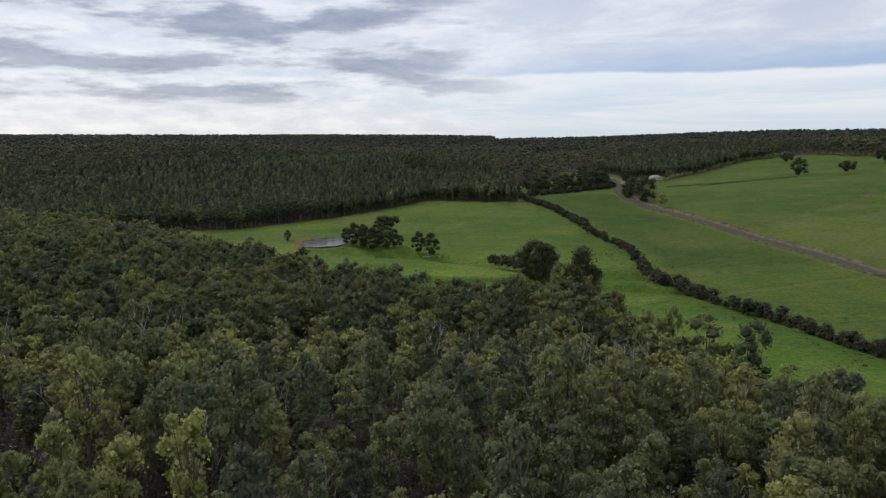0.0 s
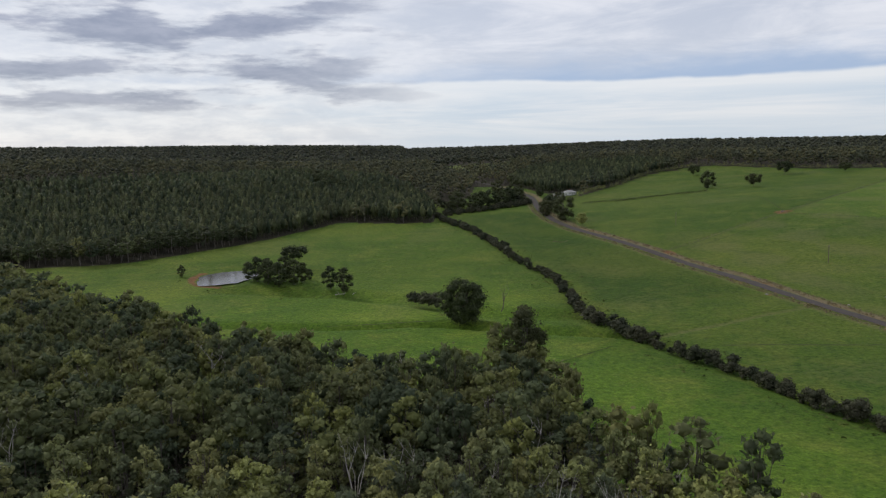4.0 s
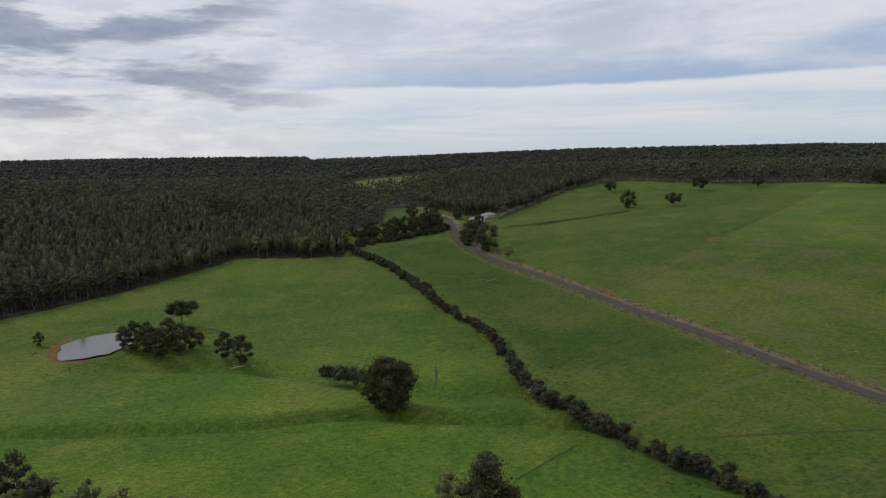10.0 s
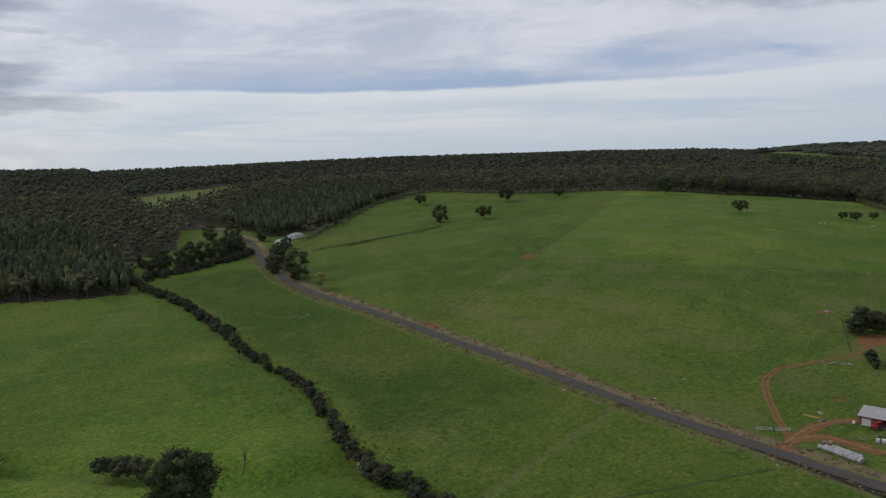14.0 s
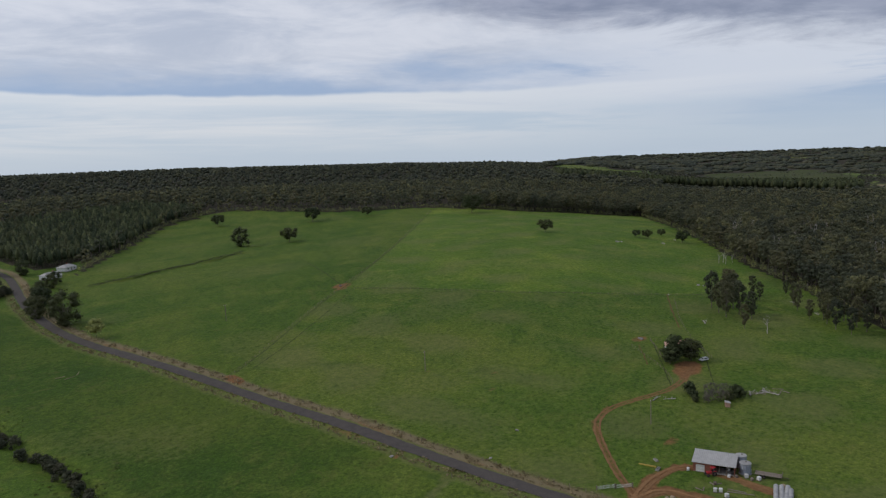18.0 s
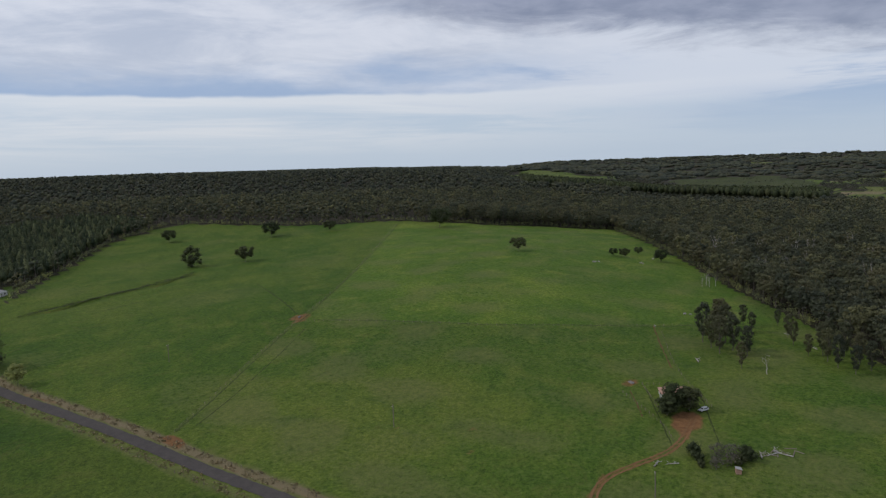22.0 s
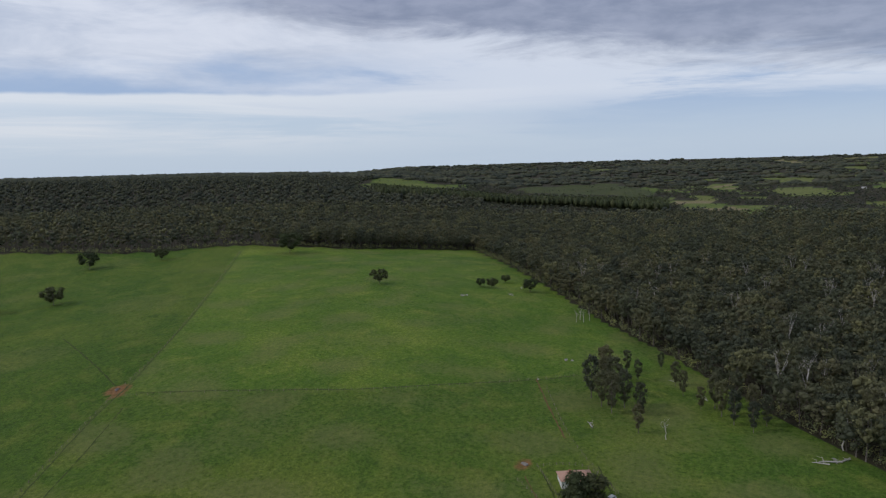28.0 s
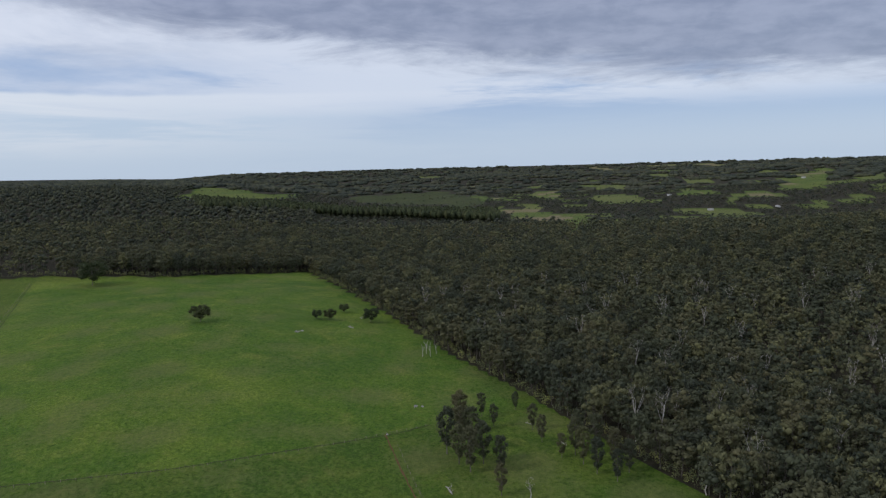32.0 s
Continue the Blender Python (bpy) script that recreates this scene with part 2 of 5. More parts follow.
def ground_material():
    m, nt, b = nodes_of("pasture_ground")
    v = place_vec(nt)
    big = noise_node(nt, 0.008, 5, 0.6, v, 0.6)
    mid = noise_node(nt, 0.05, 5, 0.65, v, 0.4)
    fine = noise_node(nt, 0.45, 6, 0.7, v)
    grain = noise_node(nt, 2.2, 4, 0.75, v)
    g = ramp(nt, big, [(0.30, (0.082, 0.146, 0.018)), (0.5, (0.118, 0.174, 0.023)), (0.66, (0.190, 0.218, 0.036))])
    g = mixc(nt, level(nt, mid, 0.50, 0.68), g, (0.186, 0.212, 0.040))
    g = mixc(nt, level(nt, mid, 0.46, 0.26, 0, 0.6), g, (0.070, 0.128, 0.022))
    g = mixc(nt, 1.0, g, (0.715, 0.800, 0.74), "MULTIPLY")
    g = mixc(nt, attr(nt, "rank").outputs["Fac"], g, mixc(nt, 1.0, g, (0.66, 0.74, 0.66), "MULTIPLY"))
    g = mixc(nt, 1.0, g, ramp(nt, fine, [(0.3, (0.66, 0.70, 0.64)), (0.7, (1.3, 1.27, 1.25))]), "MULTIPLY")
    g = mixc(nt, 1.0, g, ramp(nt, grain, [(0.3, (0.62, 0.66, 0.6)), (0.7, (1.35, 1.32, 1.3))]), "MULTIPLY")
    # tussock shading put into the colour: low spots darker, tops lighter
    tuft = noise_node(nt, 0.8, 4, 0.8, v)
    g = mixc(nt, 1.0, g, ramp(nt, tuft, [(0.36, (0.60, 0.66, 0.58)), (0.5, (1.0, 1.0, 1.0)), (0.64, (1.34, 1.28, 1.22))]), "MULTIPLY")
    # trampled dark and sour yellow patches some ten metres across
    sour = noise_node(nt, 0.085, 6, 0.75, v, 0.8)
    g = mixc(nt, level(nt, sour, 0.54, 0.68, 0, 0.40), g, (0.150, 0.150, 0.038))
    g = mixc(nt, level(nt, sour, 0.46, 0.34, 0, 0.5), g, (0.062, 0.104, 0.020))
    # pale seed heads; the hollows' shade is painted by the tuft tone above
    blade = noise_node(nt, 1.1, 5, 0.85, v, 0.8)
    g = mixc(nt, level(nt, blade, 0.56, 0.72, 0, 0.5), g, (0.215, 0.225, 0.070))
    a = attr(nt, "cover")
    sep = nt.nodes.new("ShaderNodeSeparateColor")
    link(nt, a.outputs["Color"], sep.inputs["Color"])
    rag = maths(nt, "ADD", maths(nt, "MULTIPLY", fine, 0.55), maths(nt, "MULTIPLY", grain, 0.25))
    # lusher pasture, plus sunlight on the south meadow painted in as brighter grass
    g = mixc(nt, maths(nt, "MULTIPLY", a.outputs["Alpha"], level(nt, big, 0.3, 0.6, 0.35, 0.8)), g, mixc(nt, 1.0, g, (1.45, 1.54, 1.26), "MULTIPLY"))
    # worn, yellowing grass
    dry = level(nt, maths(nt, "ADD", sep.outputs["Blue"], maths(nt, "MULTIPLY", maths(nt, "SUBTRACT", fine, 0.5), 0.9)), 0.25, 0.75)
    g = mixc(nt, maths(nt, "MULTIPLY", dry, 0.8), g, (0.172, 0.168, 0.064))
    g = mixc(nt, level(nt, maths(nt, "ADD", sep.outputs["Blue"], maths(nt, "MULTIPLY", maths(nt, "SUBTRACT", grain, 0.5), 0.6)), 0.70, 0.95), g, (0.225, 0.180, 0.100))
    # red earth
    earth = ramp(nt, fine, [(0.3, (0.15, 0.074, 0.032)), (0.7, (0.31, 0.160, 0.068))])
    g = mixc(nt, level(nt, maths(nt, "ADD", sep.outputs["Green"], maths(nt, "SUBTRACT", rag, 0.4)), 0.35, 0.6), g, earth)
    # litter under the woods
    litter = ramp(nt, mid, [(0.3, (0.030, 0.028, 0.018)), (0.7, (0.060, 0.052, 0.032))])
    g = mixc(nt, level(nt, maths(nt, "ADD", sep.outputs["Red"], maths(nt, "SUBTRACT", rag, 0.4)), 0.35, 0.65), g, litter)
    link(nt, g, b.inputs["Base Color"])
    b.inputs["Roughness"].default_value = 0.9
    b.inputs["Specular IOR Level"].default_value = 0.15
    bump(nt, b, maths(nt, "ADD", maths(nt, "MULTIPLY", fine, 0.8), maths(nt, "MULTIPLY", tuft, 0.8)), 0.8, 0.8)
    return m


GROUND = ground_material()

# ---- the lie of the land ----
GRID_X = np.arange(-400, 1001, 200.0)
GRID_Y = np.arange(-100, 1101, 200.0)
# heights of the rolling ground every 200 m, west to east; rows from south to north
LAND = np.array([
    [35, 30, 25, 24, 27, 37, 50, 64],
    [29, 23, 13, 9, 5, 10, 29, 48],
    [21, 16, 3, 7, 17, 7, 14, 34],
    [17, 11, 11, 19, 48, 45, 16, 25],
    [28, 24, 26, 29, 30, 54, 39, 31],
    [50, 39, 32, 37, 46, 56, 55, 47],
    [78, 60, 50, 52, 63, 66, 66, 63],
], float)
# the ridges round the valley: bearing to the left of north in degrees, distance and height of the crest
RIDGE = np.array([
    (-180, 4700, 83), (-120, 4700, 81), (-64, 4700, 80), (-57, 4600, 80), (-53, 2300, 56), (-49, 2100, 70), (-42, 2000, 83), (-25, 2050, 92),
    (-10, 2600, 92), (-4, 2700, 93), (-3.1, 2650, 90), (-2.7, 2500, 98), (3, 2500, 104), (12, 2500, 109), (30, 2500, 112), (60, 2500, 113), (180, 2600, 110)], float)
# the eastern valley: distance and height of floor, folds and far rim
DALE = np.array([(0, 14), (1200, 15), (1500, 10), (1800, 6), (2100, 18), (2500, 15), (2900, 27), (3300, 19), (3700, 44), (4100, 46), (4700, 80), (9000, 80)], float)
MID = (60.0, 150.0)


def smooth(a, lo, hi):
    t = np.clip((a - lo) / (hi - lo), 0, 1)
    return t * t * (3 - 2 * t)


def waves(x, y, step, seed):
    """Gentle random swells, some step metres long."""
    r = np.random.RandomState(seed)
    z = 0
    for k in range(6):
        a, p = r.uniform(0, 6.3), r.uniform(0, 6.3)
        w = 6.28 / (step * r.uniform(0.7, 1.6))
        z = z + np.sin((x * np.cos(a) + y * np.sin(a)) * w + p)
    return z / 6


def ground(x, y):
    x, y = np.asarray(x, float), np.asarray(y, float)
    num, den = 0.0, 1e-30
    cx, cy = np.clip(x, -480, 1080), np.clip(y, -180, 1180)
    for j, gy in enumerate(GRID_Y):
        for i, gx in enumerate(GRID_X):
            w = np.exp(-((cx - gx) ** 2 + (cy - gy) ** 2) / 170.0 ** 2)
            num, den = num + w * LAND[j, i], den + w
    near = num / den - 1.8 * np.exp(-((x - 228) ** 2 + (y - 238) ** 2) / 38.0 ** 2) - 9 * np.exp(-((x - 1080) ** 2 + (y - 340) ** 2) / 200.0 ** 2) + 14 * np.exp(-((x + 60) ** 2 + (y - 830) ** 2) / 130.0 ** 2)
    dx, dy = x - MID[0], y - MID[1]
    r, az = np.hypot(dx, dy), np.degrees(np.arctan2(-dx, dy))
    crest, top = np.interp(az, RIDGE[:, 0], RIDGE[:, 1]), np.interp(az, RIDGE[:, 0], RIDGE[:, 2])
    east = smooth(-az, 50, 66) * smooth(150 + az, 0, 40)
    bend = r + 260 * waves(x, y, 1500, 3)
    far = np.interp(bend, DALE[:, 0], DALE[:, 1]) + 9 * waves(x, y, 800, 15) * (1 - smooth(r, 3600, 4500))
    # the southern side of the valley climbs
    far = far + 34 * smooth(-az, 86, 104) * smooth(r, 1700, 2500) * (1 - smooth(r, 3300, 4500))
    hill = 45 + (top - 45) * smooth(r, 900, crest) + 5 * waves(x, y, 700, 5) * (1 - smooth(r, crest * 0.8, crest))
    far = east * far + (1 - east) * hill
    far = far + 16 * np.exp(-((x - 1420) ** 2 + (y - 800) ** 2) / 330.0 ** 2) + 20 * np.exp(-((x - 2253) ** 2 + (y - 1547) ** 2) / 420.0 ** 2)
    w = smooth(r, 900, 1400)
    return near * (1 - w) + far * w + 0.35 * waves(x, y, 60, 9) + 0.7 * waves(x, y, 130, 11) * (1 - w)


def along(line, step=3.0):
    """Points every step metres on a line smoothed through the given corners, with their sideways directions."""
    p = np.array(line, float)
    for _ in range(3):
        q = np.empty((2 * len(p), 2))
        q[0], q[-1] = p[0], p[-1]
        q[1:-1:2] = 0.75 * p[:-1] + 0.25 * p[1:]
        q[2::2] = 0.25 * p[:-1] + 0.75 * p[1:]
        p = q
    s = np.r_[0, np.cumsum(np.hypot(*np.diff(p, axis=0).T))]
    t = np.arange(0, s[-1], step)
    out = np.stack([np.interp(t, s, p[:, 0]), np.interp(t, s, p[:, 1])], 1)
    d = np.gradient(out, axis=0)
    d /= np.hypot(d[:, 0], d[:, 1])[:, None] + 1e-9
    return out, np.stack([d[:, 1], -d[:, 0]], 1)


def inside(x, y, poly):
    x, y = np.asarray(x, float), np.asarray(y, float)
    res = np.zeros(x.shape, bool)
    n = len(poly)
    for i in range(n):
        (x0, y0), (x1, y1) = poly[i], poly[(i + 1) % n]
        if y0 != y1:
            res ^= ((y0 > y) != (y1 > y)) & (x < (x1 - x0) * (y - y0) / (y1 - y0) + x0)
    return res


def line_distance(x, y, line):
    x, y = np.asarray(x, float), np.asarray(y, float)
    best = np.full(x.shape, 1e9)
    for (x0, y0), (x1, y1) in zip(line[:-1], line[1:]):
        dx, dy = x1 - x0, y1 - y0
        t = np.clip(((x - x0) * dx + (y - y0) * dy) / (dx * dx + dy * dy + 1e-9), 0, 1)
        best = np.minimum(best, np.hypot(x - x0 - t * dx, y - y0 - t * dy))
    return best


# ---- the plan ----
ROAD_LINE = [(196, -60), (193, 100), (189, 232), (184, 266), (181, 300), (178, 346), (173, 383), (167, 429), (159, 482), (152, 525), (151, 572), (158, 637), (172, 705), (178, 750), (170, 840), (150, 960), (140, 1100)]
CREEK_LINE = [(160, 30), (128, 120), (113, 178), (109, 206), (100, 243), (91, 280), (88, 308), (95, 338), (98, 380), (92, 420), (91, 469), (88, 510), (84, 555), (72, 595), (69, 628)]
PADDOCK = [(150, -80), (196, 0), (188, 232), (167, 429), (151, 572), (172, 690), (206, 696), (269, 774), (367, 890), (454, 942), (490, 905), (528, 812), (565, 775), (614, 748), (660, 638), (785, 568), (678, 473), (578, 385), (535, 344), (488, 293), (452, 262), (420, 230), (386, 198), (330, 140), (260, 30), (230, -80)]
MEADOW = [(64, 100), (58, 116), (48, 130), (41, 150), (43, 182), (44, 200), (30, 200), (14, 190), (-6, 206), (-28, 222), (-48, 240), (-72, 272), (-100, 304), (-150, 376), (-230, 430), (-240, 448), (-172, 464), (-150, 468), (-130, 476), (-97, 510), (-60, 550), (-38, 580), (-11, 617), (25, 601), (62, 592), (69, 627), (106, 628), (160, 664), (172, 700), (190, 0), (150, -80), (110, 0)]
PLANTATION = [(-620, 470), (-260, 452), (-172, 467), (-150, 471), (-130, 480), (-97, 514), (-60, 554), (-38, 584), (-11, 623), (25, 606), (62, 597), (68, 640), (58, 800), (36, 900), (-20, 960), (-120, 985), (-260, 940), (-420, 860), (-700, 720)]
PLANTATION_EAST = [(200, 742), (240, 763), (269, 779), (367, 896), (440, 948), (400, 1040), (250, 1010), (185, 880)]
HOMESTEAD = [(70, 606), (106, 628), (160, 664), (205, 690), (240, 760), (200, 742), (188, 850), (140, 850), (115, 740), (74, 700)]
DRIVE_LINES = [
    [(187, 237), (194, 241), (200, 243), (212, 245.5), (225, 244), (229, 239), (229, 230), (226, 215)],
    [(194, 242), (201, 242), (210, 240), (210, 229), (212, 218), (214, 208)],
    [(200, 243), (208, 253), (221, 266), (235, 279), (249, 282), (264, 277), (279, 273), (292, 274), (304, 277), (310, 278)]]


def mesh_from(name, verts, faces_flat, counts, mats, mat_index=None, tone=None):
    """A mesh from arrays: corner indices face after face, and the corners of each face."""
    me = bpy.data.meshes.new(name)
    me.vertices.add(len(verts))
    me.vertices.foreach_set("co", np.ascontiguousarray(verts, np.float32).ravel())
    me.loops.add(len(faces_flat))
    me.loops.foreach_set("vertex_index", np.ascontiguousarray(faces_flat, np.int32))
    starts = np.r_[0, np.cumsum(counts)[:-1]].astype(np.int32)
    me.polygons.add(len(counts))
    me.polygons.foreach_set("loop_start", starts)
    if mat_index is not None:
        me.polygons.foreach_set("material_index", np.ascontiguousarray(mat_index, np.int32))
    for m in mats:
        me.materials.append(m)
    if tone is not None:
        me.attributes.new("tone", "FLOAT", "POINT").data.foreach_set("value", np.ascontiguousarray(tone, np.float32))
    me.update(calc_edges=True)
    return me


def grid_lines(lo, hi, core_lo, core_hi, step):
    core = np.arange(core_lo, core_hi + step / 2, step)
    up, down, s = [core[-1]], [core[0]], step
    while up[-1] < hi or down[-1] > lo:
        s = min(s * 1.05, 110)
        up.append(up[-1] + s)
        down.append(down[-1] - s)
    return np.r_[[d for d in down[:0:-1] if d > lo - 160], core, [v for v in up[1:] if v < hi + 160]]


def sector(x, y, lo, hi, a0=-110, a1=42):
    r, az = np.hypot(x - MID[0], y - MID[1]), np.degrees(np.arctan2(-(x - MID[0]), y - MID[1]))
    return (r >= lo) & (r < hi) & (az > a0) & (az < a1)


FAR_FIELDS = []


def field(kind, corners):
    FAR_FIELDS.append((kind, corners))


# paddocks of the distant eastern valley, and one up the northern valley
field("lush", [(1650, 1380), (2170, 1660), (2180, 1560), (2130, 1370), (2380, 1370), (2290, 1320), (1850, 1210), (1670, 1230), (1640, 1340)])
field("scrub", [(2172, 1154), (2421, 1223), (2511, 1152), (2560, 1063), (2722, 1006), (2710, 959), (2455, 829), (2195, 711), (1978, 653), (1888, 683), (1954, 856)])
field("lush", [(2457, 820), (2249, 655), (2124, 582), (2088, 638), (2145, 716)])
field("lush", [(1845, 588), (1906, 565), (1823, 483), (1732, 438), (1675, 372), (1590, 348), (1523, 358), (1368, 334), (1289, 319), (1268, 355), (1358, 389), (1469, 424), (1539, 490)])
field("dull", [(1510, 316), (1507, 266), (1557, 207), (1624, 165), (1564, 167), (1461, 245), (1445, 302)])
field("lush", [(2770, 697), (3139, 727), (3118, 654), (2810, 600), (2815, 673)])
field("lush", [(2434, 619), (2683, 582), (2671, 551), (2378, 505), (2200, 507), (2270, 583)])
field("dull", [(2990, 516), (2829, 420), (2859, 305), (2762, 320), (2709, 412)])
field("dull", [(3629, 278), (3549, 182), (3014, 33), (2789, 30), (2810, 118), (3315, 119), (3421, 251)])
field("lush", [(4229, 286), (4261, 172), (3970, 72), (3747, 105), (3869, 255)])
field("dull", [(2444, 410), (2338, 305), (2115, 241), (2065, 309), (2124, 385)])
field("lush", [(2179, 185), (2370, 150), (2375, 75), (2245, 56), (2176, 115)])
field("dull", [(2147, 47), (2216, 10), (2088, 17), (1947, 61)])
field("lush", [(2112, 17), (2246, -13), (2281, -58), (2143, -59), (2082, -32)])
field("dull", [(3347, -115), (3441, -209), (3410, -307), (3344, -316), (2996, -151)])
field("lush", [(2302, -81), (2520, -142), (2775, -221), (3381, -382), (3525, -481), (2309, -230), (2276, -190)])
field("dull", [(1786, 227), (1880, 154), (1862, 109), (1805, 107), (1776, 159)])
field("dull", [(1945, -26), (1988, -113), (1994, -166), (1955, -158), (1916, -56)])
field("brown", [(4594, 652), (4648, 584), (4339, 377), (4335, 467)])
field("brown", [(4714, 43), (4718, -49), (4491, -179), (4410, -88)])
field("brown", [(4604, 355), (4640, 180), (4714, 43), (4502, 200)])
field("dull", [(3909, 1524), (4081, 1379), (3597, 1209), (3609, 1361)])
field("brown", [(2891, 968), (3280, 963), (3246, 930), (2827, 925)])
field("lush", [(120, 1080), (210, 1060), (310, 1250), (430, 1480), (370, 1600), (220, 1500), (110, 1300)])


def far_fields(x, y, kinds=("lush", "dull", "brown", "scrub")):
    """Cleared land in the distance, where the woods open."""
    f = np.zeros(np.shape(x), bool)
    if "dull" in kinds:
        f |= sector(x, y, 1450, 3300, -104, -76) & (waves(x, y, 260, 91) + 0.6 * waves(x, y, 90, 92) < -0.26)
    for kind, corners in FAR_FIELDS:
        if kind in kinds:
            f |= inside(x + 12 * waves(x, y, 90, 23), y + 12 * waves(x, y, 90, 24), corners)
    return f


def build_ground():
    gx = grid_lines(-4600, 4900, -120, 430, 2.4)
    gy = grid_lines(-1500, 4900, 170, 540, 2.4)
    x, y = np.meshgrid(gx, gy)
    z = ground(x, y)
    # the pond lies in a scooped hollow, the creek in a shallow bed
    z -= 0.9 * (1 - smooth(np.hypot((x + 68) / 19, (y - 420) / 30), 0.6, 1.15))
    z -= 1.0 * (1 - smooth(line_distance(x, y, CREEK_LINE), 1.0, 6.0))
    for line, deep, wide in GULLIES:
        z -= deep * (1 - smooth(line_distance(x, y, line), 0.5, wide))
    open_land = inside(x, y, PADDOCK) | inside(x, y, MEADOW) | inside(x, y, HOMESTEAD) | far_fields(x, y)
    wood = np.where(open_land, np.where(far_fields(x, y, ("scrub",)), 0.55, 0.0), 1.0)
    earth = np.zeros_like(x)
    for n, line in enumerate(DRIVE_LINES):
        earth = np.maximum(earth, (0.9 if n < 2 else 0.55) * (1 - smooth(line_distance(x, y, line), 0.9, 3.2 if n < 2 else 2.4)))
    road = line_distance(x, y, ROAD_LINE)
    side = np.interp(y, [p[1] for p in ROAD_LINE], [p[0] for p in ROAD_LINE])
    earth = np.maximum(earth, np.where(x > side, 0.42, 0.38) * (0.85 + 0.4 * waves(x, y, 35, 51)) * (1 - smooth(np.abs(road - 4.4), 0.9, 3.8)) * (y < 760))
    for cx, cy, rx, ry, k in SPOTS:
        earth = np.maximum(earth, k * (1 - smooth(np.hypot((x - cx) / rx, (y - cy) / ry), 0.3, 1.2)))
    ring = np.hypot((x + 68) / 16, (y - 420) / 25)
    earth = np.maximum(earth, (1 - smooth(np.abs(ring - 1.08), 0.05, 0.2)) * (x < -66) * (y < 436) * (0.75 + 0.35 * waves(x, y, 9, 71)))
    foot = line_distance(x, y, PLANTATION[2:10])
    earth = np.maximum(earth, (0.46 + 0.3 * waves(x, y, 22, 55)) * (1 - smooth(foot, 0.5, 3.4)))
    dry = 0.98 * (1 - smooth(np.abs(road - 5.6), 1.6, 5.0)) * np.where(x > side, 1.0, 0.6)
    for line in FENCE_LINES:
        dry = np.maximum(dry, 0.4 * (1 - smooth(line_distance(x, y, line), 0.6, 3.2)))
    earth = np.maximum(earth, 0.5 * (1 - smooth(line_distance(x, y, GULLIES[2][0]), 0.5, 2.6)))
    dry = np.maximum(dry, 0.35 * smooth(waves(x, y, 110, 31), 0.1, 0.45))
    dry = np.maximum(dry, np.where(far_fields(x, y, ("dull",)), 0.6, 0.0) + np.where(far_fields(x, y, ("brown",)), 0.9, 0.0) + np.where(far_fields(x, y, ("lush",)), 0.42, 0.0))
    field = inside(x, y, FENCE_LINES[0] + [(660, 638), (785, 568), (566, 376), (420, 230), (330, 140), (196, 0), (188, 232)])
    dry = np.maximum(dry, np.where(field, 0.24, 0.0) + np.where(field, 0.24, 0.12) * smooth(waves(x, y, 45, 33), -0.1, 0.5))
    worn = inside(x, y, [(100, 262), (150, 282), (182, 292), (191, 100), (128, 120)])
    dry = np.maximum(dry, np.where(worn, 0.16 + 0.16 * waves(x, y, 30, 73), 0.0))
    dry = np.maximum(dry, 0.6 * (1 - smooth(line_distance(x, y, GULLIES[4][0]), 0.6, 3.0)))
    n, k = x.shape
    idx = np.arange(n * k).reshape(n, k)
    quads = np.stack([idx[:-1, :-1], idx[:-1, 1:], idx[1:, 1:], idx[1:, :-1]], -1).reshape(-1, 4)
    me = mesh_from("ground", np.stack([x, y, z], -1).reshape(-1, 3), quads.ravel(), np.full(len(quads), 4), [GROUND])
    me.polygons.foreach_set("use_smooth", np.ones(len(quads), bool))
    lush = smooth(inside(x, y, MEADOW) * (np.interp(y, [p[1] for p in CREEK_LINE], [p[0] for p in CREEK_LINE]) - x), -5, 40)
    upper = inside(x, y, [(294, 490), (336, 421), (371, 374), (427, 327), (470, 300), (535, 344), (785, 568), (660, 638), (590, 716), (411, 574)])
    # the meadow's south keeps more of it: sunlight put into the grass colour
    lush = np.maximum(lush * (1.15 - 0.9 * smooth(y, 310, 420)), np.where(upper, 0.62, 0.0))
    cov = np.stack([wood, earth, dry, lush], -1).reshape(-1, 4)
    # the rank, dark sward between the creek and the road
    creek_x = np.interp(y, [p[1] for p in CREEK_LINE], [p[0] for p in CREEK_LINE])
    rank = smooth(x - creek_x, 4, 14) * smooth(side - x, 4, 12) * smooth(y, 290, 330) * (1 - smooth(y, 600, 640))
    hill_side = inside(x, y, FENCE_LINES[0] + [(614, 748), (565, 775), (528, 812), (490, 905), (454, 942), (367, 890), (269, 774), (206, 696), (172, 690), (156, 572), (172, 429)])
    rank = np.maximum(rank, np.where(hill_side, 0.3, 0.0))
    me.attributes.new("rank", "FLOAT", "POINT").data.foreach_set("value", rank.astype(np.float32).ravel())
    me.attributes.new("cover", "FLOAT_COLOR", "POINT").data.foreach_set("color", cov.astype(np.float32).ravel())
    return tagged(new("ground", me), "rolling green pasture with red earth tracks and leaf litter under the woods", "ground", kind="structure")


